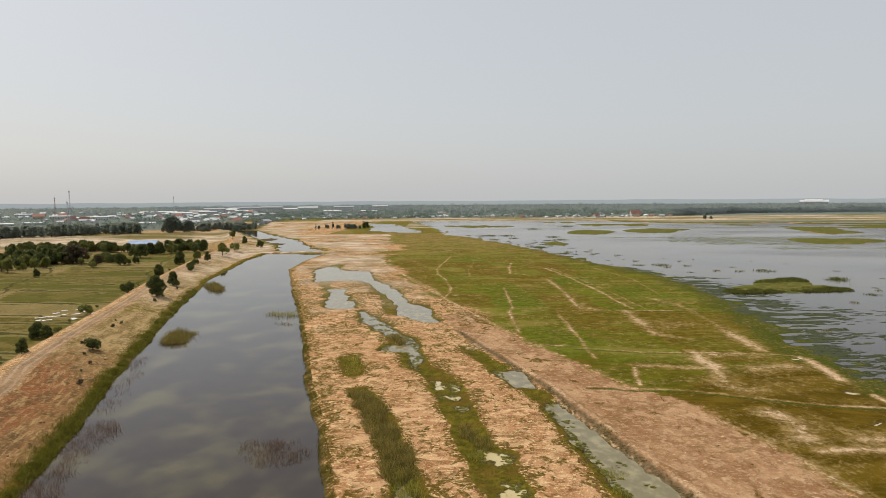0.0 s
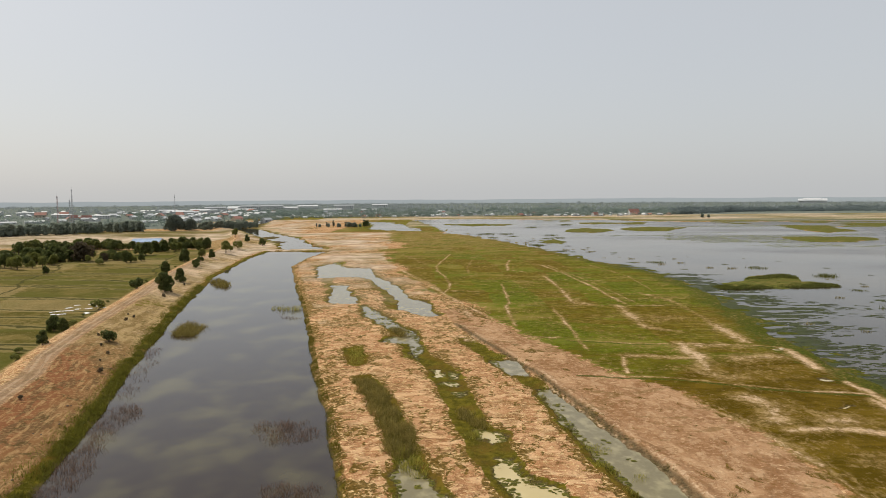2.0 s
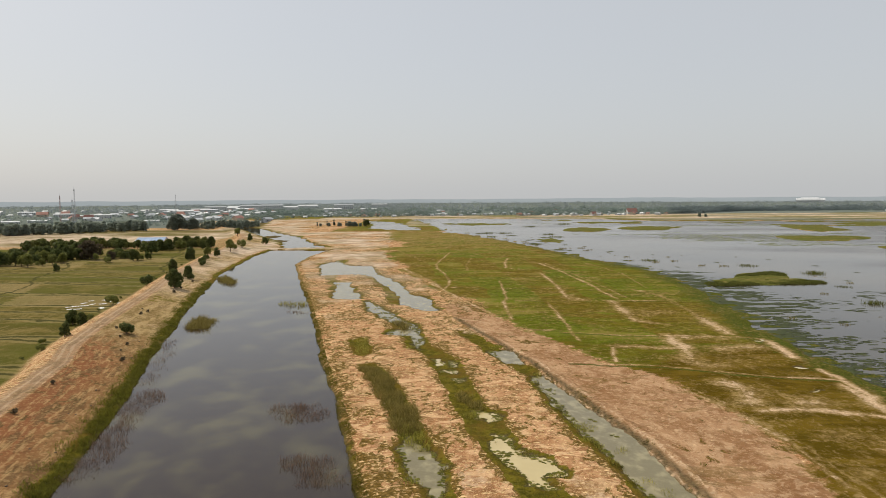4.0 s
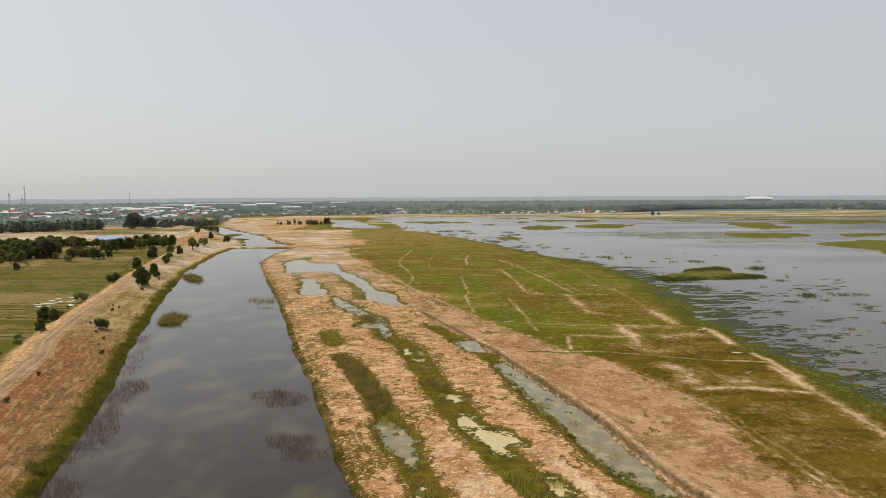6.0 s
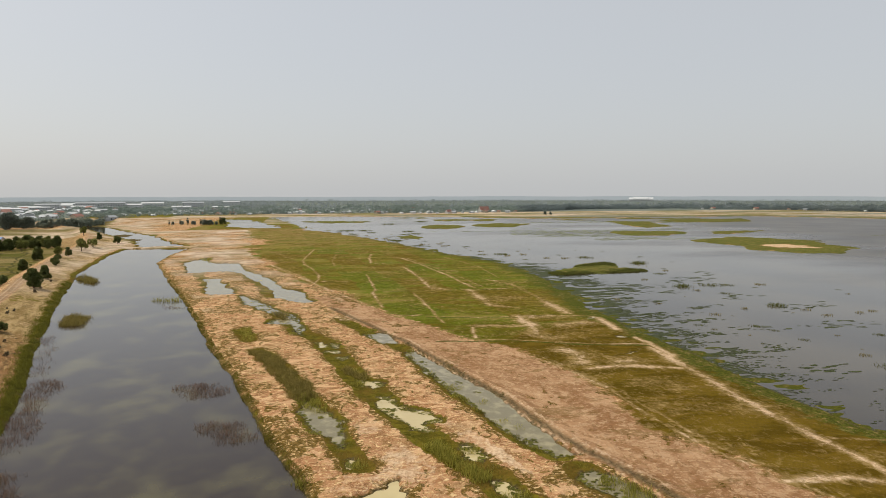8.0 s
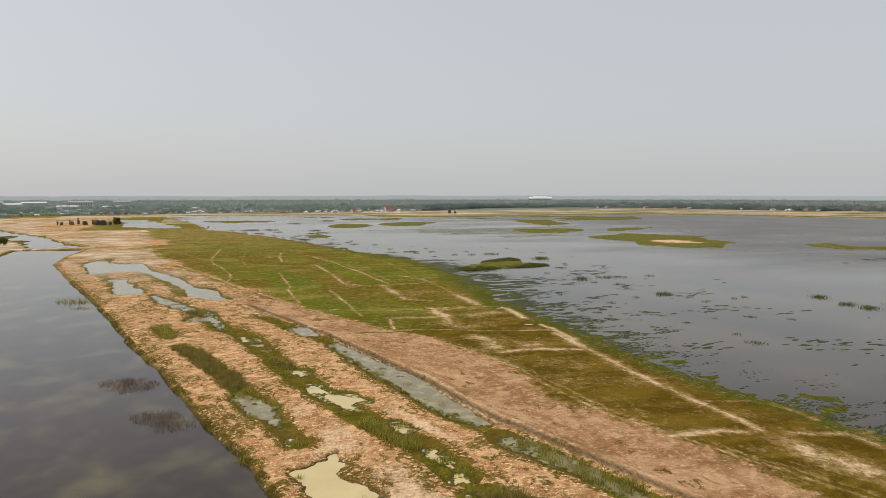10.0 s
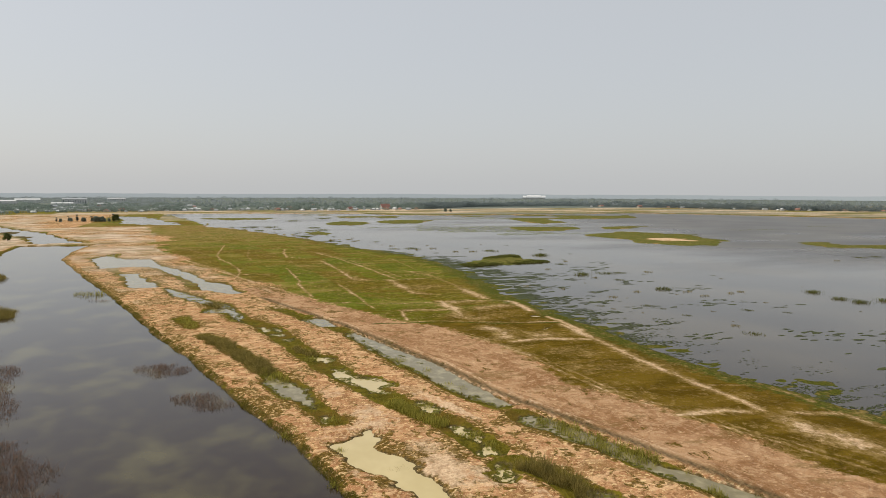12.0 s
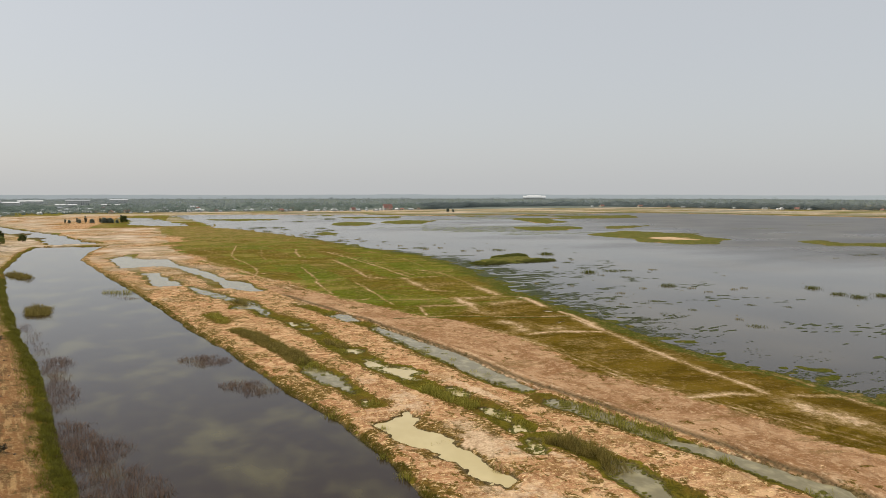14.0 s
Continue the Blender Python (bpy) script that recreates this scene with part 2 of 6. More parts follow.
    c = m.mix(m.calc("MULTIPLY", m.steps(tr, 0.40, 1.05), 0.90), c, pale)
    # gravel of the embankment road
    gravel = m.mix(m.steps(fine, 0.38, 0.62), (0.215, 0.150, 0.095), (0.31, 0.230, 0.155))
    gravel = m.mix(m.calc("MULTIPLY", m.steps(wide, 0.46, 0.60), 0.7), gravel, (0.37, 0.235, 0.135))
    gravel = m.mix(m.calc("MULTIPLY", m.steps(clod, 0.50, 0.58), 0.5), gravel, (0.24, 0.165, 0.098))
    rut = m.calc("SUBTRACT", 1.0, m.calc("ABSOLUTE", m.calc("SUBTRACT", m.calc("ABSOLUTE", lane, 0.0), 1.0), 0.0))
    gravel = m.mix(m.calc("MULTIPLY", m.steps(m.calc("ADD", rut, track), 1.0, 1.35), 0.8), gravel, (0.42, 0.315, 0.215))
    gravel = m.mix(m.calc("MULTIPLY", m.steps(broad, 0.52, 0.58), 0.5), gravel, (0.175, 0.118, 0.064))
    c = m.mix(m.calc("MULTIPLY", m.attr("gravel"), 0.92), c, gravel)
    # pale far sand and fields, their colour also lightened and greyed for haze
    hazed = m.mix(m.steps(wide, 0.42, 0.58), (0.400, 0.300, 0.215), (0.590, 0.465, 0.350))
    hazed = m.mix(m.calc("MULTIPLY", m.steps(m.noise(21, 5, 0.66, (2.2, 1, 1), 0.5), 0.50, 0.60), 0.7), hazed, (0.215, 0.185, 0.078))
    hazed = m.mix(m.calc("MULTIPLY", m.steps(m.noise(9, 5, 0.66, (2.6, 1, 1), 0.5), 0.54, 0.62), 0.6), hazed, (0.70, 0.58, 0.45))
    c = m.mix(m.attr("pale_haze"), c, hazed)
    # far ground greyed for haze, matched to the colour of the distant woods
    c = m.mix(m.attr("far_tint"), c, m.mix(m.steps(wide, 0.4, 0.6), (0.125, 0.150, 0.134), (0.170, 0.194, 0.172)))
    # mud round the water
    mud = m.mix(m.steps(fine, 0.38, 0.62), (0.055, 0.043, 0.022), (0.12, 0.095, 0.05))
    c = m.mix(m.attr("mud"), c, mud)
    m.bump(m.calc("ADD", fine, m.calc("MULTIPLY", clod, 3.0)), 0.8, 0.35)
    return m.colour(c)


def water_material(name, deep, turbid_cloud, size, rough, ripple, low=0.42, high=0.72, wind=()):
    m = Mat(name, rough, 0.36 if wind else 0.5)
    m.b.inputs["IOR"].default_value = 1.33
    cloudy = m.noise(size, 3, 0.5, (1.0, 1.4, 1), 0.15)
    c = m.mix(m.steps(cloudy, low, high), deep, turbid_cloud)
    c = m.mix(m.calc("MULTIPLY", m.steps(m.noise(size * 0.28, 3), 0.4, 0.8), 0.22), c, turbid_cloud)
    gloss = m.calc("ADD", m.calc("MULTIPLY", m.noise(size * 0.8, 3, 0.5, (1.6, 1.2, 1), 0.2), 0.08), rough - 0.03)
    wave = m.noise(0.9, 3, 0.5, (1.6, 1, 1))
    if wind:
        # the open water in the east is ruffled by wind, in drawn-out patches
        xyz = m.node("ShaderNodeSeparateXYZ")
        m.put(m.geo.outputs["Position"], xyz.inputs[0])
        patch = m.calc("MULTIPLY", m.calc("SUBTRACT", m.noise(120, 4, 0.55, (2.5, 1, 1), 0.3), 0.5), 900.0)
        ruffled = m.steps(m.calc("ADD", xyz.outputs[0], patch), *wind)
        gloss = m.calc("ADD", gloss, m.calc("MULTIPLY", ruffled, 0.22))
        wave = m.calc("MULTIPLY", wave, m.calc("ADD", m.calc("MULTIPLY", ruffled, 0.9), 0.35))
    m.put(gloss, m.b.inputs["Roughness"])
    m.bump(wave, ripple, 0.05)
    return m.colour(c)


def leaf_material(name, dark, light, through_light=0.45, rough=0.65):
    """Leaves and blades that let part of the light through."""
    m = Mat(name, rough, 0.2)
    c = m.mix(m.island(), dark, light)
    c = m.mix(m.calc("MULTIPLY", m.chance(), 0.35), c, tuple(0.8 * a for a in light))
    c = m.mix(m.calc("MULTIPLY", m.steps(m.noise(1.5, 3, 0.6), 0.46, 0.62), 0.42), c, tuple(0.85 * a for a in dark))
    m.colour(c)
    thin = m.node("ShaderNodeBsdfTranslucent")
    m.put(c, thin.inputs["Color"])
    both_ways = m.node("ShaderNodeMixShader")
    both_ways.inputs[0].default_value = through_light
    m.t.links.new(m.b.outputs[0], both_ways.inputs[1])
    m.t.links.new(thin.outputs[0], both_ways.inputs[2])
    m.t.links.new(both_ways.outputs[0], m.t.nodes["Material Output"].inputs["Surface"])
    return m.m


def plain_material(name, a, b, size=1.0, rough=0.8, metal=0.0):
    m = Mat(name, rough, 0.3)
    m.b.inputs["Metallic"].default_value = metal
    n = m.noise(size, 5, 0.6)
    m.bump(n, 0.15, 0.03)
    return m.colour(m.mix(m.steps(n, 0.3, 0.7), a, b))


GROUND = ground_material()
# channel's paler mottling: turbid water, plus mirrored cloud put into the colour
CHANNEL = water_material("channel_water", (0.022, 0.011, 0.004), (0.084, 0.069, 0.025), 13, 0.03, 0.06, 0.45, 0.72)
LAKE = water_material("lake_water", (0.040, 0.031, 0.021), (0.076, 0.060, 0.037), 60, 0.09, 0.45, 0.4, 0.62, (130.0, 640.0))
SILT = water_material("silty_pond_water", (0.50, 0.40, 0.195), (0.58, 0.47, 0.25), 8, 0.10, 0.06)
CLEAR = water_material("pond_water", (0.180, 0.150, 0.074), (0.30, 0.255, 0.135), 2.2, 0.09, 0.05)
LEAF = leaf_material("tree_leaves", (0.062, 0.082, 0.024), (0.190, 0.208, 0.064))
LEAF_PALE = leaf_material("young_leaves", (0.120, 0.136, 0.032), (0.300, 0.300, 0.085))
LEAF_DUN = leaf_material("brown_leaves", (0.070, 0.056, 0.032), (0.165, 0.128, 0.078))
# two leaf colours for far trees, greyed and lightened to imitate haze
LEAF_HAZE = leaf_material("haze_tinted_belt_leaves", (0.230, 0.268, 0.215), (0.320, 0.352, 0.285), 0.5)
LEAF_HAZE_DARK = leaf_material("darker_haze_tinted_leaves", (0.110, 0.134, 0.108), (0.190, 0.215, 0.172), 0.5)
BARK = plain_material("bark", (0.09, 0.065, 0.045), (0.16, 0.12, 0.085), 0.3)
REED = leaf_material("reed_blades", (0.072, 0.062, 0.013), (0.430, 0.340, 0.100), 0.45)
REED_GREEN = leaf_material("green_reed_blades", (0.150, 0.150, 0.018), (0.480, 0.425, 0.090), 0.55)
REED_RED = leaf_material("dead_reed_stems", (0.125, 0.080, 0.060), (0.290, 0.195, 0.140), 0.4)
LAKE_REED = leaf_material("lake_reed_blades", (0.085, 0.098, 0.020), (0.200, 0.205, 0.050), 0.5)
SEDGE = leaf_material("bank_grass", (0.070, 0.066, 0.008), (0.230, 0.195, 0.030), 0.45)
BANK_TURF = leaf_material("dark_bank_grass", (0.050, 0.054, 0.007), (0.270, 0.250, 0.036), 0.45)
PAD = leaf_material("floating_weed", (0.030, 0.040, 0.010), (0.085, 0.098, 0.026), 0.2)
FILM = leaf_material("weed_film", (0.150, 0.170, 0.085), (0.290, 0.300, 0.190), 0.2)


# ---------------------------------------------------------------- mesh helpers
def quads(name, q):
    """A mesh of separate four-cornered faces from an array (n, 4, 3)."""
    q = np.asarray(q, dtype=np.float32)
    n = len(q)
    me = bpy.data.meshes.new(name)
    me.vertices.add(n * 4)
    me.vertices.foreach_set("co", q.reshape(-1))
    me.loops.add(n * 4)
    me.loops.foreach_set("vertex_index", np.arange(n * 4, dtype=np.int32))
    me.polygons.add(n)
    me.polygons.foreach_set("loop_start", np.arange(0, n * 4, 4, dtype=np.int32))
    me.update(calc_edges=True)
    return me


def from_bm(name, bm):
    me = bpy.data.meshes.new(name)
    bmesh.ops.recalc_face_normals(bm, faces=bm.faces)
    bm.to_mesh(me)
    bm.free()
    return me


def part(name, data, material, parent=None, label="", at=None):
    """Links a mesh (or a bmesh) as one object, under a thing where parent is given."""
    if isinstance(data, bmesh.types.BMesh):
        data = from_bm(name, data)
    ob = new(name, data)
    if material and not data.materials:
        data.materials.append(material)
    if parent:
        ob.parent = parent
    if at:
        ob.location = at
    if label:
        tagged(ob, label)
    return ob


def thing(name, label, category, at=(0, 0, 0), turn=0.0, group="", kind=""):
    ob = new(name)
    ob.empty_display_size = 0.5
    ob.location, ob.rotation_euler = at, (0, 0, turn)
    return tagged(ob, label, category, group, kind)


def block(bm, size, centre):
    """Adds a box to a bmesh."""
    got = bmesh.ops.create_cube(bm, size=1)["verts"]
    for v in got:
        v.co = Vector((v.co.x * size[0] + centre[0], v.co.y * size[1] + centre[1], v.co.z * size[2] + centre[2]))
    return got


def tube(bm, a, b, ra, rb, sides=7):
    """Adds a tapered tube from a to b."""
    a, b = Vector(a), Vector(b)
    turn = (b - a).to_track_quat("Z", "Y").to_matrix().to_4x4()
    m = Matrix.Translation((a + b) / 2) @ turn
    bmesh.ops.create_cone(bm, cap_ends=True, segments=sides, radius1=ra, radius2=rb, depth=(b - a).length, matrix=m)


# ---------------------------------------------------------------- the lie of the land
def lattice(i, j, seed):
    h = (i.astype(np.int64) * 374761393 + j.astype(np.int64) * 668265263 + seed * 974634517) & 0xFFFFFFFF
    h = ((h ^ (h >> 13)) * 1274126177) & 0xFFFFFFFF
    return ((h ^ (h >> 16)) & 0xFFFF) / 65535.0


def waves(x, y, size, seed=0, octaves=3):
    """Smooth noise in -1 to 1 with bumps about size metres across."""
    total, amp, norm = np.zeros_like(x), 1.0, 0.0
    for k in range(octaves):
        u, v = x / size * 2 ** k, y / size * 2 ** k
        i, j = np.floor(u), np.floor(v)
        a, b = u - i, v - j
        a, b = a * a * (3 - 2 * a), b * b * (3 - 2 * b)
        s = seed * 17 + k
        low = lattice(i, j, s) * (1 - a) + lattice(i + 1, j, s) * a
        top = lattice(i, j + 1, s) * (1 - a) + lattice(i + 1, j + 1, s) * a
        total += amp * ((low * (1 - b) + top * b) * 2 - 1)
        norm += amp
        amp *= 0.5
    return total / norm


def line_distance(x, y, pts):
    """Distance from each place to a line through the points."""
    best = np.full(x.shape, 1e9)
    for (ax, ay), (bx, by) in zip(pts, pts[1:]):
        dx, dy = bx - ax, by - ay
        s = np.clip(((x - ax) * dx + (y - ay) * dy) / (dx * dx + dy * dy + 1e-9), 0, 1)
        best = np.minimum(best, np.hypot(x - ax - s * dx, y - ay - s * dy))
    return best


def inside(x, y, pts):
    odd = np.zeros(x.shape, bool)
    for (ax, ay), (bx, by) in zip(pts, pts[1:] + pts[:1]):
        if ay == by:
            continue
        odd ^= ((ay > y) != (by > y)) & (x < (bx - ax) * (y - ay) / (by - ay) + ax)
    return odd


def border(x, y, pts):
    """Signed distance to a closed outline: below zero inside it."""
    d = line_distance(x, y, pts + pts[:1])
    return np.where(inside(x, y, pts), -d, d)


def ramp(v, a, b):
    s = np.clip((v - a) / (b - a), 0, 1)
    return s * s * (3 - 2 * s)


LEFT_BANK = [(14, -160), (-14, -60), (-40, 45), (-45, 63), (-51.5, 92), (-61.5, 133), (-71, 166), (-80, 200), (-88, 230),
             (-96, 262), (-108, 315), (-120, 367), (-127, 421), (-135, 490), (-138, 548)]
RIGHT_BANK = [(38, -160), (17, -60), (8, 0), (5.7, 28.5), (4.6, 43), (0.8, 65), (-5.6, 87), (-16, 133), (-25, 165),
              (-34, 204), (-51, 272), (-71, 346), (-91, 430), (-93, 480), (-90, 545)]
CHANNEL_SHAPE = LEFT_BANK + RIGHT_BANK[::-1]
FAR_CHANNEL = [(-134, 570), (-96, 574), (-117, 623), (-156, 732), (-212, 844), (-272, 982), (-308, 1166), (-383, 1576),
               (-425, 1580), (-335, 1169), (-300, 986), (-244, 848), (-205, 762), (-172, 691), (-145, 620)]
ROAD = [(-6, -160), (-35, -60), (-61, 45), (-72, 92), (-86, 150), (-94, 170), (-101, 196), (-107, 222), (-113, 249),
        (-121, 285), (-131, 324), (-140, 367), (-156, 450), (-178, 587), (-207, 705), (-278, 887), (-330, 960), (-420, 1100)]
SHORE = [(2, 819), (33, 755), (42, 715), (64, 650), (83, 565), (95, 499), (106, 447), (116, 412), (125, 373), (125, 309),
         (116, 250), (110, 208), (107, 180), (106, 155), (106, 130), (104, 106), (103, 90), (104, 72), (108, 58),
         (108, 44), (111, 36), (114, 10), (122, -60), (140, -250)]
LAKE_SHAPE = SHORE + [(3500, -250), (3500, 100), (1500, 330), (1200, 560), (1088, 769), (1024, 905), (942, 1033), (880, 1129),
                      (691, 1150), (569, 1117), (430, 1116), (350, 1157), (276, 1259), (174, 1279), (73, 1330), (-20, 1330),
                      (-60, 1300), (-38, 1150), (-16, 1010), (-4, 920)]
INLET = [(-143, 1227), (-84, 1171), (-52, 1014), (-28, 925), (-24, 872), (-60, 874), (-104, 930), (-110, 1057)]
MEADOW = [(-70, 870), (-50, 700), (-44, 614), (-40, 491), (-14, 368), (6, 287), (20, 246), (30, 211), (36, 195), (46, 169),
          (48, 158), (56, 152), (61, 133), (65, 116), (65, 95), (63, 79), (67, 69), (72, 53), (74, 40), (76, 25), (80, 12),
          (88, -50), (105, -250), (160, -250), (125, 50), (130, 380), (100, 520), (60, 700), (10, 840)]

# crest of the spoil berm beside the ditch
BERM = [(12, 225), (24, 186), (31, 162), (35.2, 143), (39.6, 123), (42.4, 111), (44.4, 102), (46, 86), (48.6, 70), (51.5, 60), (58, 36), (64, 14), (68, -10)]

# ponds: 0 clear, 1 silty and weedy, 2 silty with bare mud round it; and the outline
PONDS = []


def pond(silty, *outline):
    PONDS.append((silty, list(outline)))


pond(0, (-74, 424), (-64, 448), (-54, 412), (-40, 410), (-30, 360), (-18, 335), (-9.5, 290), (1, 268), (6, 243), (0.6, 243),
     (-9.5, 256), (-13, 279), (-23, 321), (-35, 360), (-50, 361), (-61, 362))
pond(0, (-49.6, 330), (-41, 329), (-32.5, 290), (-27, 270), (-39, 270))
pond(0, (-26, 265), (-23, 265), (-11.5, 235), (-5, 218), (-0.5, 201), (2.5, 186), (0.8, 175.6), (-3, 196), (-9.8, 196), (-9.9, 204),
     (-5.4, 206.5), (-15, 228), (-22, 243))
pond(0, (-0.3, 109), (2.6, 107.5), (5.6, 100.4), (7.9, 94.3), (7.7, 80), (5.2, 85.4), (2.1, 90), (0.5, 101))
pond(1, (7.4, 74.3), (9.1, 73), (8.6, 70), (7.5, 71))
pond(1, (4.6, 165), (6.2, 165), (8.4, 158), (6, 157))
pond(1, (9.1, 163), (10.6, 161), (10.2, 157), (9.0, 159))
pond(1, (7.3, 155), (10.2, 153), (9.6, 150), (7, 152))
pond(1, (9.8, 147), (12, 146), (11.4, 143.5), (10, 144))
pond(1, (12.4, 122), (15, 121.5), (17.5, 120.7), (17.9, 115), (15.2, 113), (15.0, 117))
pond(1, (15, 103.4), (17, 107), (19, 107), (20.4, 99.5), (23, 97.5), (27.2, 93.2), (26, 90.8), (23.5, 89.7), (24.4, 84), (22.9, 83.5),
     (20.7, 88), (18.6, 93.8), (16.5, 98))
pond(1, (27.4, 76), (29, 75.5), (30.5, 71.5), (28.7, 68.8), (27, 70))
pond(1, (28.8, 61), (30.5, 60), (31.8, 54.5), (30.3, 52.5), (28.6, 58))
pond(1, (29.8, 51.4), (31.7, 50), (32.4, 45), (28.1, 46))
pond(1, (26.9, 40.6), (29, 42.2), (31.3, 41.2), (29, 36), (27.9, 38.4))
pond(0, (38.4, 30), (40, 27), (40.4, 22), (38.7, 14), (36, 5), (33.6, 8), (35.0, 17), (34.2, 24))
pond(2, (6.7, 58.8), (10, 61.6), (14.4, 63.7), (15.8, 60.4), (13.4, 57.3), (14.6, 53), (17.1, 50.8), (18.1, 42), (18.6, 35), (20.5, 27.4),
     (18.2, 26.6), (15.9, 30.7), (14.5, 35.2), (13, 41), (11.2, 46), (9, 49))
pond(0, (19.8, 175.6), (25.4, 175.4), (28.2, 158.6), (22.6, 160))
pond(0, (27.4, 147), (30.8, 147.2), (33.6, 138), (37.4, 123.5), (40.0, 112), (41.8, 103), (43.2, 86), (45.8, 69.2), (41.4, 69.2), (38, 78), (35.8, 88),
     (34, 103), (32.8, 113), (31, 124), (29, 136))
pond(0, (41.8, 60), (45.2, 62), (48, 59.5), (54.4, 34), (57.6, 25.6), (61, 17.5), (64, 0), (58, -2), (57, 12), (54.9, 21), (52.2, 29.5),
     (45, 53))
pond(2, (93.4, 153.6), (95.4, 154.6), (97.2, 153.8), (95.6, 152.4))
pond(2, (86.4, 135.4), (88, 136), (89, 135.2), (87.6, 134.4))
pond(2, (97.6, 187.6), (100, 188.6), (101.4, 187.6), (99.4, 186.4))
POND_LEVEL = 0.30

# furrows with grass between the spoil ridges
FURROWS = [([(-62, 440), (-54, 350), (-44, 300)], 2.6), ([(-19, 190), (-15, 172)], 2.6),
           ([(-11, 158), (-6, 143), (0, 118), (4, 100), (7.5, 82), (9.5, 70)], 2.3),
           ([(-58, 400), (-28, 340), (-12, 262), (0, 250)], 2.6),
           ([(-8, 215), (0, 185), (6.5, 165), (12, 131), (16, 109), (20, 92), (24, 75), (29, 62), (31, 48)], 3.2),
           ([(33, 42), (36, 33), (39, 18), (44, -20)], 2.6),
           ([(14, 200), (21, 178), (28.5, 150), (32, 126), (35, 100), (38.5, 80), (42, 68)], 2.4),
           ([(44, 62), (49, 47), (54, 30), (58, 14), (62, -10)], 2.8)]

# cattle trails: half width and course
TRAILS = []


def trail(width, *course, tread=1.0):
    TRAILS.append((width, tread, list(course)))


# the worn way along the lake, broken where the grass has closed
trail(0.9, (92.2, 300), (98.9, 276), (98.2, 245), (96, 221), tread=0.6)
trail(1.7, (96.4, 222), (95.6, 203), (95.4, 196))
trail(1.3, (102.2, 188), (102.4, 180), (100, 166))
trail(1.0, (100, 153), (99.7, 143), (98.4, 130), (96.5, 128))
trail(1.3, (97.2, 139), (95.7, 121), (94.7, 108), (92.3, 95))
trail(1.1, (92.3, 95), (91.4, 83.5), (90.6, 73.4), (90, 64.6))
trail(0.8, (90, 64.6), (89.8, 57.3), (88.8, 48.6))
trail(2.2, (89.3, 43.4), (88.6, 37), (91, 26), (93, 10), (95, -20))
trail(0.9, (92.4, 45.8), (103, 43))
trail(0.6, (104.7, 61.8), (104.8, 56.8), (105.1, 51), tread=0.5)
trail(1.0, (103.3, 40), (103.4, 33), (107, 5))
trail(0.4, (89.5, 67.1), (102, 64.5), tread=0.8)
# broad trodden ways and worn patches
trail(1.2, (70.3, 120), (80.4, 121), (93, 116.5))
trail(1.1, (72, 52), (81.5, 50.8), (86, 48.8))
trail(2.0, (75.3, 194), (75, 180), (72.4, 164), (72.8, 155), (78, 157), tread=0.85)
trail(2.2, (71.5, 141), (74.2, 134.5), (70.5, 125), tread=0.75)
trail(1.6, (74.4, 263), (74, 240), (72.6, 219), (80, 212), tread=0.8)
trail(1.9, (60, 280), (59, 270), (64, 267), tread=0.8)
trail(1.7, (57, 178.5), (71, 176), tread=0.8)
trail(3.0, (84.5, 176), (94.5, 177.7), tread=0.6)
trail(3.0, (76, 192), (90, 189), tread=0.5)
trail(3.4, (78, 230), (90, 236), tread=0.45)
trail(2.6, (81, 127), (84, 126), tread=0.55)
trail(3.0, (77, 104), (82, 101), tread=0.5)
trail(3.2, (80, 88), (88, 84), tread=0.35)
trail(3.0, (44, 340), (52, 335), tread=0.4)
trail(3.0, (92, 280), (104, 286), tread=0.35)
# double cart track along the meadow's edge
trail(0.34, (53.8, 148), (58.5, 139), (62, 129), (64.4, 120), (66.4, 112), (67.4, 100), (67, 90), (67.6, 79), (68, 68), (70.5, 58), (73.5, 50), (76, 40), (80, 29), (84, 17), (92, -25), tread=0.8)
trail(0.26, (56, 148), (60.4, 139), (64, 129), (66.4, 120), (68.2, 112), (69.2, 100), (69, 90), (69.8, 79), (70.2, 68), (72.6, 58), (75.6, 50), (78, 40), (82, 29), (86, 17), tread=0.55)
trail(1.0, (63.4, 124), (65.6, 114), (67, 105), tread=0.85)
# small cattle paths
trail(0.5, (10.5, 514), (3, 441), (1, 414), (2.1, 390), (7, 360), (9.2, 331), (8.4, 312), (6, 300))
trail(0.5, (24.5, 459), (19.4, 407), (19.8, 378), tread=0.7)
trail(0.7, (49.5, 458), (44.5, 421), (43, 393), (52, 384))
trail(0.5, (34.7, 330), (33.5, 294), (33, 271), (31.2, 262), (30.5, 241), (30.8, 221))
trail(0.7, (66.6, 420), (72.5, 375), (74.4, 345), (76.9, 318), (77, 292), (78.6, 267))
trail(0.8, (60.1, 363), (60.5, 329), (59.5, 293), (58.8, 271))
trail(0.5, (48.7, 262), (48.3, 241), (48, 223), (47.8, 208), (46.9, 196), (47.4, 187))
trail(0.5, (54.5, 176.5), (51.8, 161))
trail(0.7, (33, 203.2), (41, 203.1))
trail(0.4, (32.5, 238), (44.6, 235.6))
trail(0.6, (126, 337), (127, 307), (130, 298), (130, 262), tread=0.6)
trail(0.7, (-52, 520), (-30, 440), (-8, 350), (16, 262), (27, 222))
trail(0.5, (-40, 470), (-20, 400), (0, 330), (12, 270))
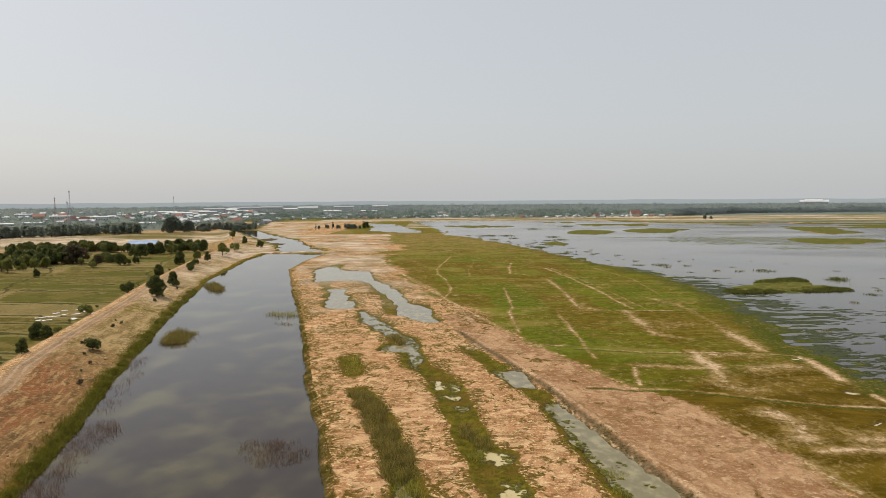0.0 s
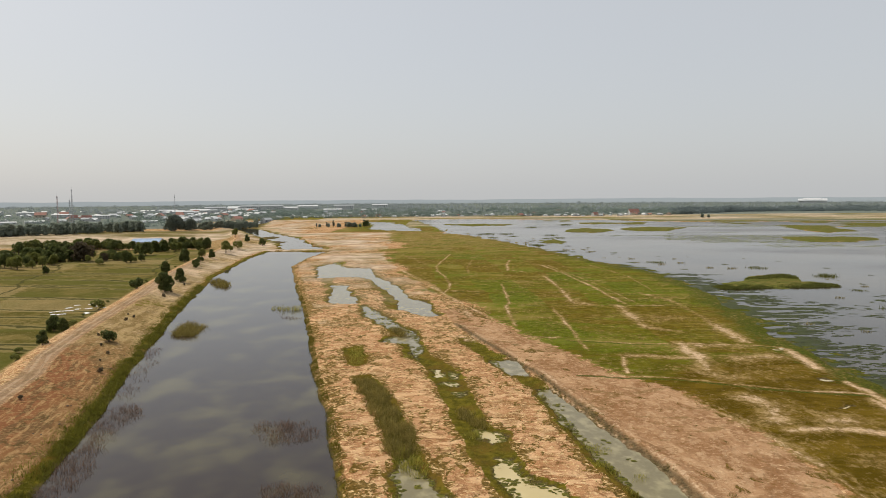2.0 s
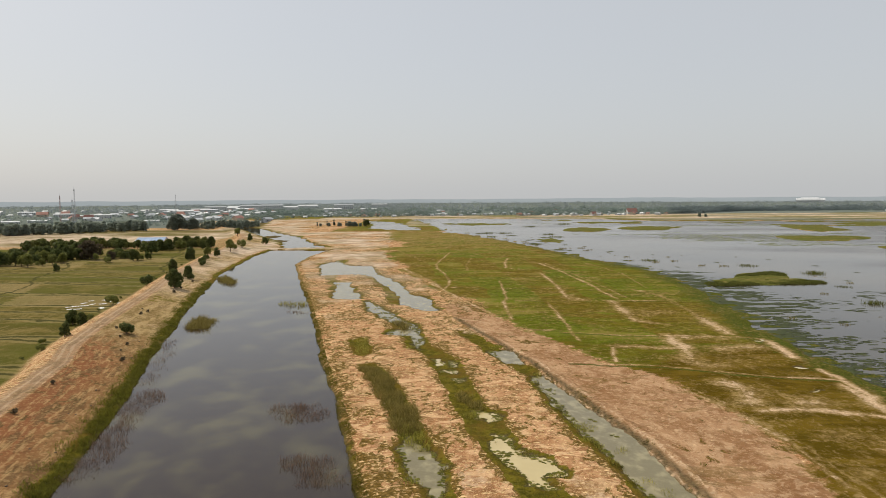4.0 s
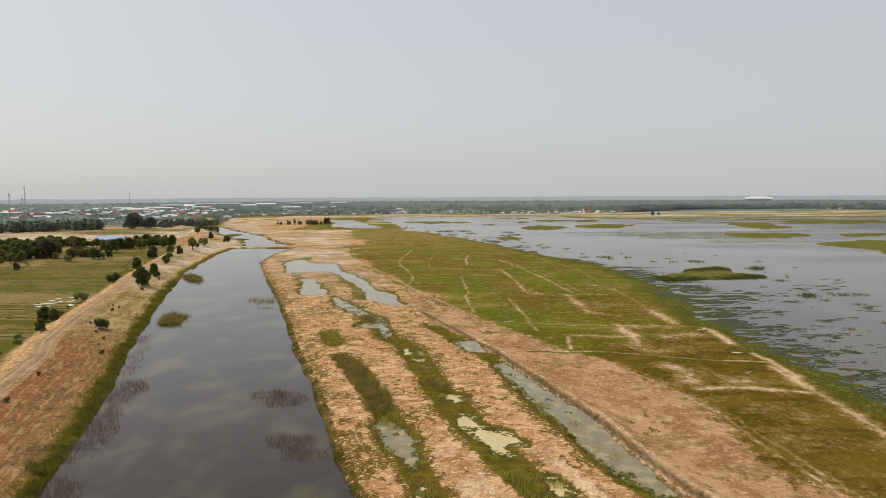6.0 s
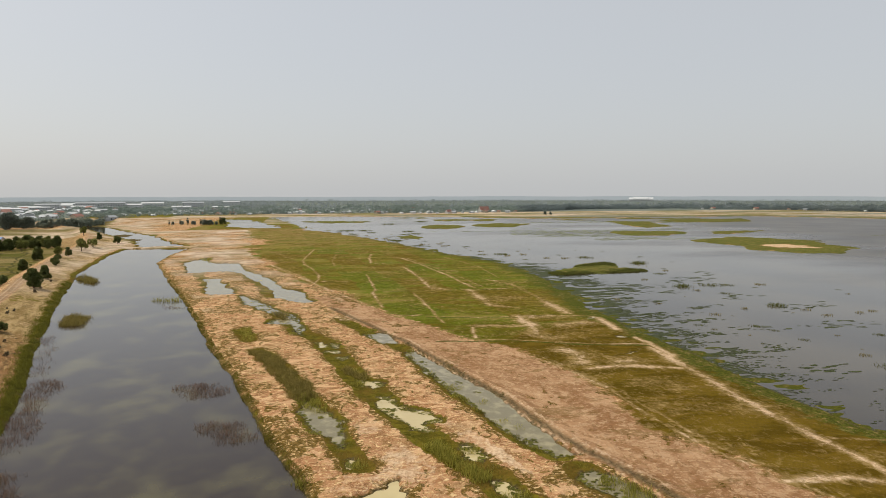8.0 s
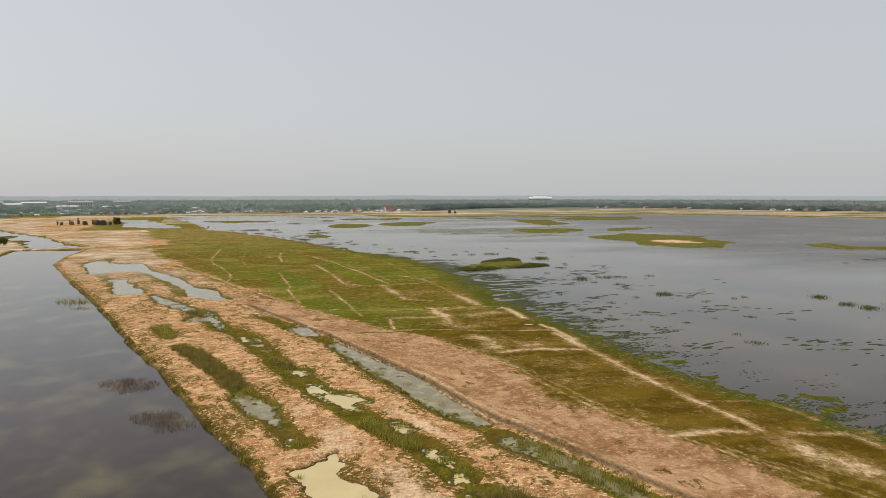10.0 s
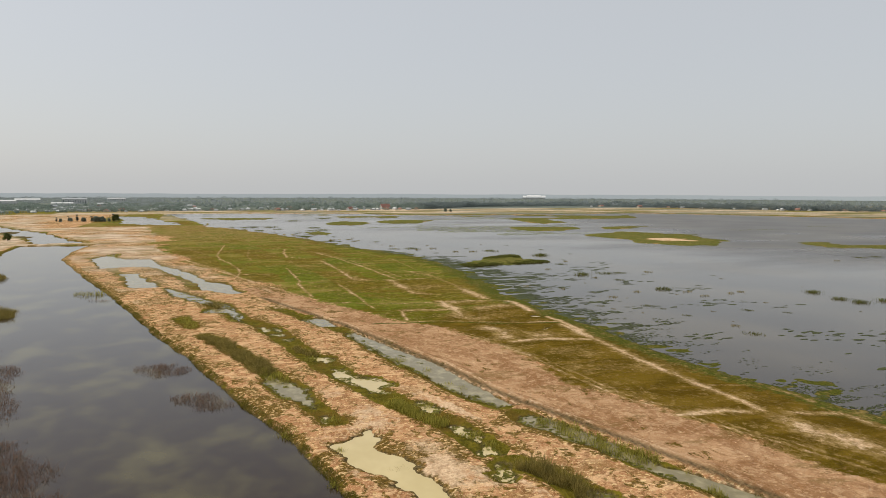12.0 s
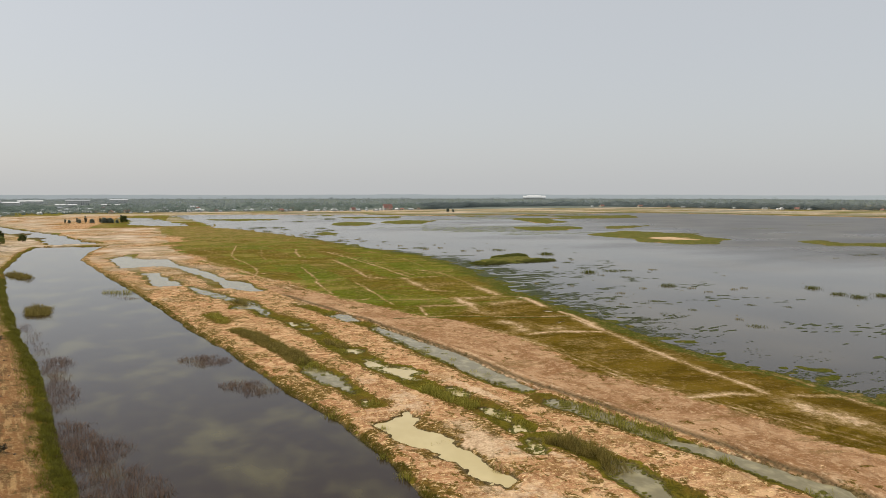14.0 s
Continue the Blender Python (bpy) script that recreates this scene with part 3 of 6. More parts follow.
# field lines: a low bank beside a shallow drain
DRAINS = [[(40, 160), (61, 155.8), (75, 149.5), (88, 145.3), (100, 143)], [(44, 199.3), (60, 194.8), (85, 192.7), (103, 190)],
          [(29, 264), (73, 263.6), (96, 262)], [(9.7, 306), (24, 302.5), (49, 303), (72, 296), (104, 291)]]
for course in DRAINS:
    trail(0.5, *course, tread=0.85)
for course in ([(-90, 620), (-62, 540), (-58, 470), (-40, 410)], [(-140, 760), (-96, 640), (-72, 560), (-66, 500)], [(-240, 960), (-150, 800), (-100, 680)],
               [(-60, 600), (-30, 520), (-6, 430)], [(20, 420), (70, 428)], [(-20, 470), (60, 480)], [(10, 365), (90, 372)], [(60, 340), (112, 345)],
               [(84, 260), (80, 330), (70, 420)], [(100, 300), (104, 360), (96, 420)]):
    trail(0.38, *course, tread=0.7)

# low islands in the lake
ISLES = [[(134, 318), (146, 330), (158, 343), (166, 354), (178, 363), (190, 366), (190, 355), (183, 338), (190, 331), (189, 321), (176, 313), (146, 311)],
         [(352, 530), (393, 571), (441, 556), (468, 522), (431, 427), (385, 392), (360, 401), (342, 438), (360, 480)],
         [(348, 700), (431, 705), (420, 644), (385, 616), (338, 632)],
         [(460, 932), (523, 945), (489, 804), (434, 780)],
         [(458, 676), (547, 680), (484, 622), (440, 637)],
         [(470, 387), (510, 399), (492, 362), (560, 330), (600, 300), (530, 300), (462, 346)],
         [(155, 872), (198, 917), (217, 850), (184, 804), (153, 820)],
         [(228, 883), (279, 930), (333, 922), (280, 836), (237, 841)],
         [(97, 666), (114, 686), (124, 644), (115, 602), (96, 628)],
         [(-10, 1080), (60, 1100), (110, 1040), (40, 1010)],
         [(210, 1120), (330, 1100), (300, 1040), (215, 1060)],
         [(560, 1010), (760, 1030), (700, 930), (600, 900)],
         [(165, 1215), (222, 1212), (228, 1180), (172, 1186)],
         [(222, 1080), (250, 1074), (244, 1050), (216, 1054)],
         [(540, 1105), (690, 1080), (700, 1052), (560, 1062)],
         [(420, 1100), (470, 1050), (470, 1010), (424, 1060)],
         [(470, 965), (585, 935), (592, 905), (480, 925)]]


def land(x, y):
    """Height of the ground and its cover at the places x, y."""
    near = np.exp(-np.hypot(x - 10, y - 60) / 500)
    wob = 0.4 + 1.6 * (1 - near) * 4
    wx = x + wob * waves(x, y, 9, 3) + 0.35 * waves(x, y, 2.2, 4)
    wy = y + wob * waves(x, y, 9, 5) * 2 + 0.5 * waves(x, y, 2.2, 6)
    z = 0.58 + 0.10 * waves(x, y, 24, 1) + 0.09 * waves(x, y, 2.6, 2, 2)
    cx, cy = x + 0.4 * (wx - x), y + 0.4 * (wy - y)
    chan = np.minimum(border(cx, cy, CHANNEL_SHAPE), border(wx, wy, FAR_CHANNEL))
    lake = np.minimum(border(wx, wy, LAKE_SHAPE), border(wx, wy, INLET))
    road = line_distance(x, y, ROAD)
    west = inside(x, y, ROAD + [(-6000, 1500), (-6000, -160)]) | (x < -420)
    strip_d = line_distance(x, y, RIGHT_BANK)
    # embankment beside the channel
    face = np.where(west, 1 - ramp(road, 3.2, 11.0), 1 - np.clip((road - 3.0) / 15.0, 0, 1))
    z = z + np.where(west, 0.3, 0.0) + 2.9 * face
    z += np.where(road < 30, 0.12 * waves(x, y, 4, 9), 0)
    # spoil ridges and furrows on the spit
    fur = np.full(x.shape, -2.0)
    for pts, half in FURROWS:
        fur = np.maximum(fur, 1 - line_distance(wx, wy, pts) / (half * 1.6))
    spit = (~west) & (lake > 0) & (chan > 0)
    z = np.where(spit & (strip_d < 90), z + 0.16 - 0.30 * ramp(fur, 0.2, 0.8) * (fur > 0), z)
    # berm beside the ditch
    ditch = line_distance(x, y, BERM)
    z += 0.42 * np.exp(-(ditch / 1.2) ** 2)
    # channel and lake beds
    z = np.minimum(z, np.clip(0.42 * chan, -1.6, 50))
    bed = 0.0 + 0.0100 * lake + 0.22 * waves(x * 0.6, y, 3.6, 12, 3)
    z = np.where(lake < 14, np.minimum(z, np.where(lake < 0, np.maximum(bed, -1.4), 0.03 + 0.045 * lake + 0.05 * waves(x, y, 6, 8))), z)
    pools, weedy_pools = np.full(x.shape, 1e9), np.full(x.shape, 1e9)
    for silty, pts in PONDS:
        xs, ys = [p[0] for p in pts], [p[1] for p in pts]
        box = (x > min(xs) - 12) & (x < max(xs) + 12) & (y > min(ys) - 12) & (y < max(ys) + 12)
        if box.any():
            rag = 0.95 if silty else 0.6
            px = wx[box] + rag * 1.5 * waves(x[box], y[box], 3.4, 13) + rag * 0.7 * waves(x[box], y[box], 1.3, 14)
            py = wy[box] + rag * 2.6 * waves(x[box], y[box], 3.6, 15) + rag * 0.9 * waves(x[box], y[box], 1.4, 16)
            edge = border(px, py, pts)
            pools[box] = np.minimum(pools[box], edge)
            if silty != 2:
                weedy_pools[box] = np.minimum(weedy_pools[box], edge)
    z = np.where(pools < 3, np.minimum(z, POND_LEVEL + np.clip(0.28 * pools, -0.5, 2)), z)
    isle = np.full(x.shape, 1e9)
    for pts in ISLES:
        isle = np.minimum(isle, border(wx + 9 * waves(x, y, 26, 18) * ramp(y, 370, 430), wy + 26 * waves(x, y, 30, 19) * ramp(y, 370, 430), pts))
    z = np.where(isle < 4, np.maximum(z, np.clip(-0.12 * isle, -1, 0.45) + 0.05 + 0.3 * ramp(-isle, 0, 6) * (1 + waves(x, y, 9, 17))), z)
    # the sill across the channel
    sill = line_distance(wx, wy, [(-150, 562), (-110, 560), (-85, 556)])
    z = np.where(sill < 9, np.maximum(z, 0.35 - 0.06 * sill), z)
    for sx, sy, r in ((-188, 735, 14), (-162, 660, 11), (-285, 1010, 26), (-300, 1120, 30)):
        dd = np.hypot(wx - sx, (wy - sy) * 0.45)
        z = np.where(dd < r, np.maximum(z, 0.4 * (1 - dd / r)), z)
    # land across the lake
    z = np.where((y > 1300) | (x > 1000), np.where(lake > 0, np.maximum(z, 0.5), z), z)

    cover = {}
    mead = border(wx, wy, MEADOW)
    feather = ramp(y, 180, 380)
    lush = ramp(-mead + 26 * feather * waves(x, y, 24, 46, 4), -5 - 9 * feather, 6 + 9 * feather)
    lush = np.where((lake > -60) & (lake < 2) & (x > 20) & (y < 700), 1.0, lush)
    lush = np.where(isle < 2, 1.0, lush)
    lush = np.where((y > 840) & (y < 1320) & (x > -140) & (x < 60), np.maximum(lush, 0.7), lush)
    lush = np.where(((y > 1310) | (x > 700) | ((y > 1050) & (x > 180))) & (lake > 0), 0.8, lush)
    lush = np.where((~west) & (y > 560) & (y < 1250) & (x < -150) & (x > -330) & (chan < 10), 0.8, lush)
    sand = (isle < -6) & (((x - 392) / 21) ** 2 + ((y - 452) / 22) ** 2 + 0.7 * waves(x, y, 16, 57, 3) < 0.75)
    cover["lush"] = np.where(west | sand, 0, lush)
    bankgrass = np.where(~west & (strip_d > 8), 1.1 - np.clip((chan - 1.4) / 2.2, 0, 1.1), 0.5 * (1 - np.clip((chan - 0.6) / 2.0, 0, 1)))
    bankgrass = np.where(chan < 40, bankgrass, 0)
    pool_green = 0.75 * (1 - np.clip((weedy_pools - 0.7) / 1.6, 0, 1)) * ramp(ditch, 3.2, 4.4)
    cover["furrow"] = np.clip(np.maximum(np.maximum(bankgrass, pool_green), 1.0 * ramp(fur, 0.20, 0.44)), 0, 1)
    shore_green = np.where((lake < 16) & (x > 20) & (y < 700), 0.45 * (1 - np.clip((lake - 5) / 11, 0, 1)), 0)
    cover["furrow"] = np.maximum(cover["furrow"], shore_green)
    slope_green = (0.34 + 0.45 * waves(x, y, 9, 59, 3)) * ramp(y, 150, 270) * (~west) * (road > 3.5) * (road < 25)
    cover["furrow"] = np.maximum(cover["furrow"], np.clip(slope_green, 0, 0.7))
    cover["furrow"] = np.where((isle < 2) & ~sand, 0.30, cover["furrow"])
    cover["furrow"] = np.where((sill < 8) | west, np.where(sill < 8, 0.9, 0), cover["furrow"])
    mx, my = x + 0.06 * y + 3 * waves(x, y, 30, 54), y + 0.13 * x + 4 * waves(x, y, 30, 55)
    cover["parcel"] = lattice(np.floor(mx / 21), np.floor(my / 39), 91)
    cover["fresh"] = np.where((isle < 4) & ~sand, 1.0, 0.0)
    cover["worn"] = (1 - ramp(y + 45 * waves(x, y, 40, 45), 90, 260)) * 1.0
    tr = np.zeros(x.shape)
    tx, ty = x + 0.7 * waves(x, y, 5, 21), y + 0.7 * waves(x, y, 5, 22)
    for half, tread, pts in TRAILS:
        xs, ys, far = [p[0] for p in pts], [p[1] for p in pts], half * 2.3 + 1
        box = (tx > min(xs) - far) & (tx < max(xs) + far) & (ty > min(ys) - far) & (ty < max(ys) + far)
        if box.any():
            tr[box] = np.maximum(tr[box], tread * (1 - line_distance(tx[box], ty[box], pts) / (half * 2.3)))
    tr *= 0.85 + 0.35 * waves(x, y, 26, 23, 2)
    tr *= 1 - 0.15 * ramp(y, 140, 210)
    # far meadow made paler with distance, standing in for haze
    tr = np.where(mead < 0, np.maximum(tr, 0.30 * ramp(y, 380, 700)), tr)
    tr = np.where((y > 1310) | ((x > 700) & (lake > 25)), 0.0, tr)
    tr = np.where(sand, 1, tr)
    tr = np.where((~west) & (y > 640) & (chan > 8) & (x < -120) & (x > -330) & (y < 1400), 0.25 + 0.5 * waves(x, y, 30, 34, 3), tr)
    tr = np.where((~west) & (strip_d < 34) & (chan > 3) & (y < 110) & (fur < 0) & (pools > 0.8), np.maximum(tr, (0.55 + 1.3 * waves(x, y, 11, 44, 4)) * (1 - ramp(y, 70, 110))), tr)
    tr = np.where((~west) & (mead > 4) & (chan > 4) & (y > 150) & (y < 640) & (x < 40), np.maximum(tr, ramp(y, 150, 230) * (0.30 + 0.8 * waves(x, y, 19, 47, 4))), tr)
    slope_pale = np.where(west & (road < 10), 0.4, 0)
    cover["trail"] = np.clip(np.maximum(tr, slope_pale), 0, 1)
    drain = np.full(x.shape, 1e9)
    for pts in DRAINS:
        drain = np.minimum(drain, line_distance(tx, ty + 1.7, pts))
    fields = waves(x * 0.35 + 40, y, 120, 41, 2)
    pad = np.where(west, ramp(road, 7, 11), 0) * np.where(y > 560, np.clip(0.55 + 0.9 * fields, 0, 1), 1)
    pad = np.where((y > 590) & (y < 900) & (x < -250) & (x > -560), 0.92, pad)
    cover["paddy"] = pad
    px, py = x + 0.33 * y, y + 0.12 * x
    cover["tone"] = lattice(np.floor(px / 58 + 0.5), np.floor(py / 36 + 0.5), 77)
    cover["straw"] = np.where(west, 0.8, np.where(road < 24, 0.5, np.where(mead < 0, 0.5, np.where((ditch < 30) & (x > 20 + (180 - y) * 0.2) & (fur < 0.1), 0.1, 0.62))))
    cover["gravel"] = 0.85 * ramp(-road, -2.9, -2.0) * np.where(np.abs(road - 1.3) < 0.25, 0.75, 1)
    far_shore = (lake > 0) & (isle > 0) & (((y > 1000) & (x > -60)) | (x > 700))
    cover["pale_haze"] = np.where(far_shore & (x > 300), ramp(lake, 25, 90), 1.0) * np.where(((y > 1310) & (x > -250)) | far_shore, np.clip(0.60 + 1.2 * waves(x * 0.35, y, 46, 33), 0.0, 0.95), 0.0)
    cover["weedy"] = np.where((~west) & (road < 22), 0.25 + 0.4 * waves(x, y, 7, 26, 3), 0) + np.clip(np.maximum(np.maximum(np.exp(-np.maximum(chan, 0) / 3.4), np.exp(-np.maximum(pools, 0) / 1.6)), ramp(fur, -0.25, 0.4))
                             + 0.5 * waves(x, y, 18, 24, 2), 0, 1) * (strip_d < 95) * (road > 22) + np.where((~west) & (road > 22) & (y < 330) & (mead > 6), 0.16, 0) * (ditch > 0) * (x < 22 + (180 - y) * 0.2) + np.where((~west) & (road > 22), ramp(y, 170, 260) * np.clip(0.36 + 1.0 * waves(x, y, 26, 27, 3), 0, 1.0), 0)
    cover["deep"] = np.where((x > 20) & (y < 760) & (isle > 3), 1 - np.clip((lake - 2) / ((9 + 5 * ramp(y, 90, 170)) * (1 + 0.55 * waves(x, y, 20, 25))), 0, 1), 0) * (lake > -70)
    cover["deep"] = np.maximum(cover["deep"], 0.9 * np.exp(-(drain / 0.8) ** 2))
    # channel-side slope that takes the reddish, shade-darkened colours
    cover["ruddy_shade"] = np.where((~west) & (road > 2.0) & (road < 26), ramp(road, 2.2, 3.2) * (1 - ramp(road, 19, 23)), 0)
    cover["strawy"] = ramp(y + 50 * waves(x, y, 30, 56), 120, 240)
    cover["lane"] = np.where(west, -road, road) + 0.5 * waves(x, y, 14, 29)
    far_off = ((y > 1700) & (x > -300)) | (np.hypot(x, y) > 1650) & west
    # ground behind the woods set dark so gaps between trees look dark
    cover["deep"] = np.where(far_off | ((y > 1560) & (x > -450) & (x < 560)), 1.0, cover["deep"])
    # paleness that grows with distance along the spit, painted in for haze
    outer = ramp(y + 40 * waves(x, y, 60, 39), 210, 560) * ((~west) & (y < 1320) & (x < 40) & (mead > 0) & (chan > 4) & ~((y > 830) & (x > -190 + 40 * waves(x, y, 60, 58))))
    cover["pale_haze"] = np.maximum(cover["pale_haze"], outer * np.clip(0.50 + 1.3 * waves(x, y, 22, 36, 3), 0, 1))
    cover["pale_haze"] = np.where(far_off, 0, cover["pale_haze"])
    cover["pale_haze"] = np.where(west & (y > 590) & (y < 900) & (x < -230), np.clip(0.50 + 1.7 * waves(x * 0.3, y + 0.3 * x, 34, 35, 3), 0.05, 0.9), cover["pale_haze"])
    cover["far_tint"] = np.where(far_off | (y > 1560) | (west & (y > 960)), 0.95, np.where(far_shore, np.clip(0.15 + 1.0 * waves(x * 0.3, y, 60, 48, 3), 0, 0.8), 0.0)) * (lake > 0)
    for key in ("trail", "paddy"):
        cover[key] = np.where(far_off, 0, cover[key])
    lip = ditch * np.where(ditch < 4, 1, 9)
    cover["trail"] = np.maximum(cover["trail"], 0.70 * np.exp(-((lip - 0.1) / 0.6) ** 2))
    rim = np.exp(-((ditch - 2.3) / 0.55) ** 2) * (pools < 1.2) * (y < 160)
    cover["trail"] = np.maximum(cover["trail"], 0.9 * rim)
    cover["furrow"] = cover["furrow"] * (1 - (pools < 3) * (1 - ramp(ditch, 3.0, 4.0)))
    cover["pale_haze"] = np.clip(cover["pale_haze"], 0, 1)
    wet = np.minimum(np.minimum(np.where(chan > -30, chan, 9), pools), np.where(lake > -2, lake, 9))
    cover["mud"] = np.maximum(np.where((wet < 0.35) & (lake > 0), 0.8, 0.0), 0.9 * np.exp(-((lip - 1.3) / 0.7) ** 2) * (x < np.interp(y, [p[1] for p in BERM[::-1]], [p[0] for p in BERM[::-1]])))
    # field banks
    if west.any():
        gx, gy = x + 0.33 * y + 2 * waves(x, y, 40, 51), y + 0.12 * x + 3 * waves(x, y, 50, 52)
        fold = np.minimum(np.abs((gx / 58) % 1 - 0.5) * 58, np.abs((gy / 36) % 1 - 0.5) * 36)
        bundle = np.where(west & (road > 14) & (y < 560), np.exp(-(fold / 1.3) ** 2), 0)
        z += 0.28 * bundle
    return z, cover


GRID = {}


def height(x, y):
    """Height of the ground mesh at one place."""
    gx, gy, z = GRID["x"], GRID["y"], GRID["z"]
    i = int(np.clip(np.searchsorted(gx, x) - 1, 0, len(gx) - 2))
    j = int(np.clip(np.searchsorted(gy, y) - 1, 0, len(gy) - 2))
    a, b = (x - gx[i]) / (gx[i + 1] - gx[i]), (y - gy[j]) / (gy[j + 1] - gy[j])
    return float((z[j, i] * (1 - a) + z[j, i + 1] * a) * (1 - b) + (z[j + 1, i] * (1 - a) + z[j + 1, i + 1] * a) * b)


def spaced(lo, hi, fine_lo, fine_hi, step, grow):
    """Grid lines: even between fine_lo and fine_hi, ever wider outside."""
    mid = list(np.arange(fine_lo, fine_hi, step))
    up, s = [], step
    v = mid[-1]
    while v < hi:
        s *= grow
        v += s
        up.append(min(v, hi))
    down, s = [], step
    v = mid[0]
    while v > lo:
        s *= grow
        v -= s
        down.append(max(v, lo))
    return np.array(down[::-1] + mid + up)


def make_ground():
    gx = spaced(-4800, 4800, -125, 122, 0.62, 1.026)
    gy = spaced(-400, 4800, 8, 200, 0.64, 1.017)
    x, y = np.meshgrid(gx, gy)
    z, cover = land(x.ravel(), y.ravel())
    nx, ny = len(gx), len(gy)
    GRID.update(x=gx, y=gy, z=z.reshape(ny, nx))
    me = bpy.data.meshes.new("ground")
    me.vertices.add(nx * ny)
    me.vertices.foreach_set("co", np.stack([x.ravel(), y.ravel(), z], 1).astype(np.float32).ravel())
    i = (np.arange(ny - 1)[:, None] * nx + np.arange(nx - 1)[None]).ravel()
    q = np.stack([i, i + 1, i + nx + 1, i + nx], 1).astype(np.int32)
    me.loops.add(q.size)
    me.loops.foreach_set("vertex_index", q.ravel())
    me.polygons.add(len(q))
    me.polygons.foreach_set("loop_start", np.arange(0, q.size, 4, dtype=np.int32))
    me.polygons.foreach_set("use_smooth", np.ones(len(q), bool))
    me.update(calc_edges=True)
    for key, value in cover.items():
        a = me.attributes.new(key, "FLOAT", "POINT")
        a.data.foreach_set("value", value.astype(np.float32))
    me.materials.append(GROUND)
    return tagged(new("ground", me), "flat flood plain of sandy earth, straw and grazed grass", "ground", kind="structure")


make_ground()


def sheet(name, outline, z, material, label, grow=0.0):
    """A level water surface over an outline, spread a little under the shore."""
    n = len(outline)
    area = sum(a[0] * b[1] - b[0] * a[1] for a, b in zip(outline, outline[1:] + outline[:1]))
    pts = []
    for k in range(n):
        a, b, c = Vector(outline[k - 1]), Vector(outline[k]), Vector(outline[(k + 1) % n])
        u, v = (b - a).normalized(), (c - b).normalized()
        nrm = (Vector((u.y, -u.x)) + Vector((v.y, -v.x)))
        nrm = nrm.normalized() if nrm.length > 1e-6 else Vector((u.y, -u.x))
        p = b + nrm * (grow if area > 0 else -grow)
        pts.append((p.x, p.y, z))
    bm = bmesh.new()
    f = bm.faces.new([bm.verts.new(p) for p in pts])
    bmesh.ops.triangulate(bm, faces=[f])
    me = from_bm(name, bm)
    if me.polygons and me.polygons[0].normal.z < 0:
        me.flip_normals()
    me.materials.append(material)
    return tagged(new(name, me), label, "water", kind="structure")


sheet("channel_water", CHANNEL_SHAPE, 0.0, CHANNEL, "still brown-grey canal water mirroring the hazy sky", 2.5)
sheet("channel_water", FAR_CHANNEL, 0.0, CHANNEL, "still grey canal water beyond a grassy sill", 8)
sheet("lake_water", LAKE_SHAPE, 0.0, LAKE, "wide shallow grey lake with light ripples", 14)
sheet("lake_water", INLET, 0.0, LAKE, "shallow grey inlet beside the meadow", 12)
for silty, pts in PONDS:
    sheet("pond_water", pts, POND_LEVEL, SILT if silty else CLEAR,
          "shallow milky pond of silty water" if silty else "shallow grey pond between spoil ridges", 1.2)


# ---------------------------------------------------------------- trees
def leaf_cloud(rng, lobes, count, size):
    """Leaf faces spread over the shells of some lobes: (centre, radii)."""
    weight = np.array([r[0] * r[2] for c, r in lobes])
    pick = rng.choice(len(lobes), count, p=weight / weight.sum())
    c = np.array([l[0] for l in lobes])[pick]
    r = np.array([l[1] for l in lobes])[pick]
    d = rng.normal(size=(count, 3))
    d /= np.linalg.norm(d, axis=1)[:, None]
    p = c + d * r * rng.uniform(0.55, 1.06, (count, 1)) ** 0.6
    u = rng.normal(size=(count, 3))
    u /= np.linalg.norm(u, axis=1)[:, None]
    v = np.cross(u, d + 0.6 * rng.normal(size=(count, 3)))
    v /= np.linalg.norm(v, axis=1)[:, None] + 1e-9
    s = size * rng.uniform(0.55, 1.25, (count, 1))
    u, v = u * s, v * s * rng.uniform(0.5, 0.9, (count, 1))
    return np.stack([p - u - v * 0.4, p + u * 0.2 - v, p + u + v * 0.3, p - u * 0.3 + v], 1)


def make_tree(name, seed, tall, wide, leaves, label, material, stem=0.28, size=0.42, category="tree"):
    """A tree at the origin: tapered trunk with limbs, and a crown of leaf sprays in uneven lobes."""
    rng = np.random.default_rng(seed)
    top = thing(name, label, category)
    bm = bmesh.new()
    fork = tall * stem
    girth = 0.035 * tall + 0.05
    tube(bm, (0, 0, -0.3), (0.05 * tall * rng.normal() * 0.3, 0, fork), girth, girth * 0.7, 8)
    lobes = []
    n = 9
    for k in range(n):
        a = 2 * math.pi * (k + rng.uniform(-0.3, 0.3)) / n
        out = wide * rng.uniform(0.35, 0.66)
        up = fork + (tall - fork) * ((k * 3 % n + rng.uniform(0, 1)) / n * 0.62 + 0.12)
        tip = (out * math.cos(a), out * math.sin(a), up)
        tube(bm, (0, 0, fork * 0.9), tip, girth * 0.42, girth * 0.12, 5)
        r = wide * rng.uniform(0.30, 0.48)
        lobes.append((tip, (r, r, min(r * rng.uniform(0.8, 1.1), up - 0.25))))
    for k in range(3):
        r = wide * rng.uniform(0.34, 0.5)
        lobes.append(((wide * 0.2 * rng.normal(), wide * 0.2 * rng.normal(), tall - r * 0.9), (r, r, r * 0.85)))
    part("trunk", bm, BARK, top)
    part("crown", quads("crown", leaf_cloud(rng, lobes, leaves, size)), material, top)
    return top


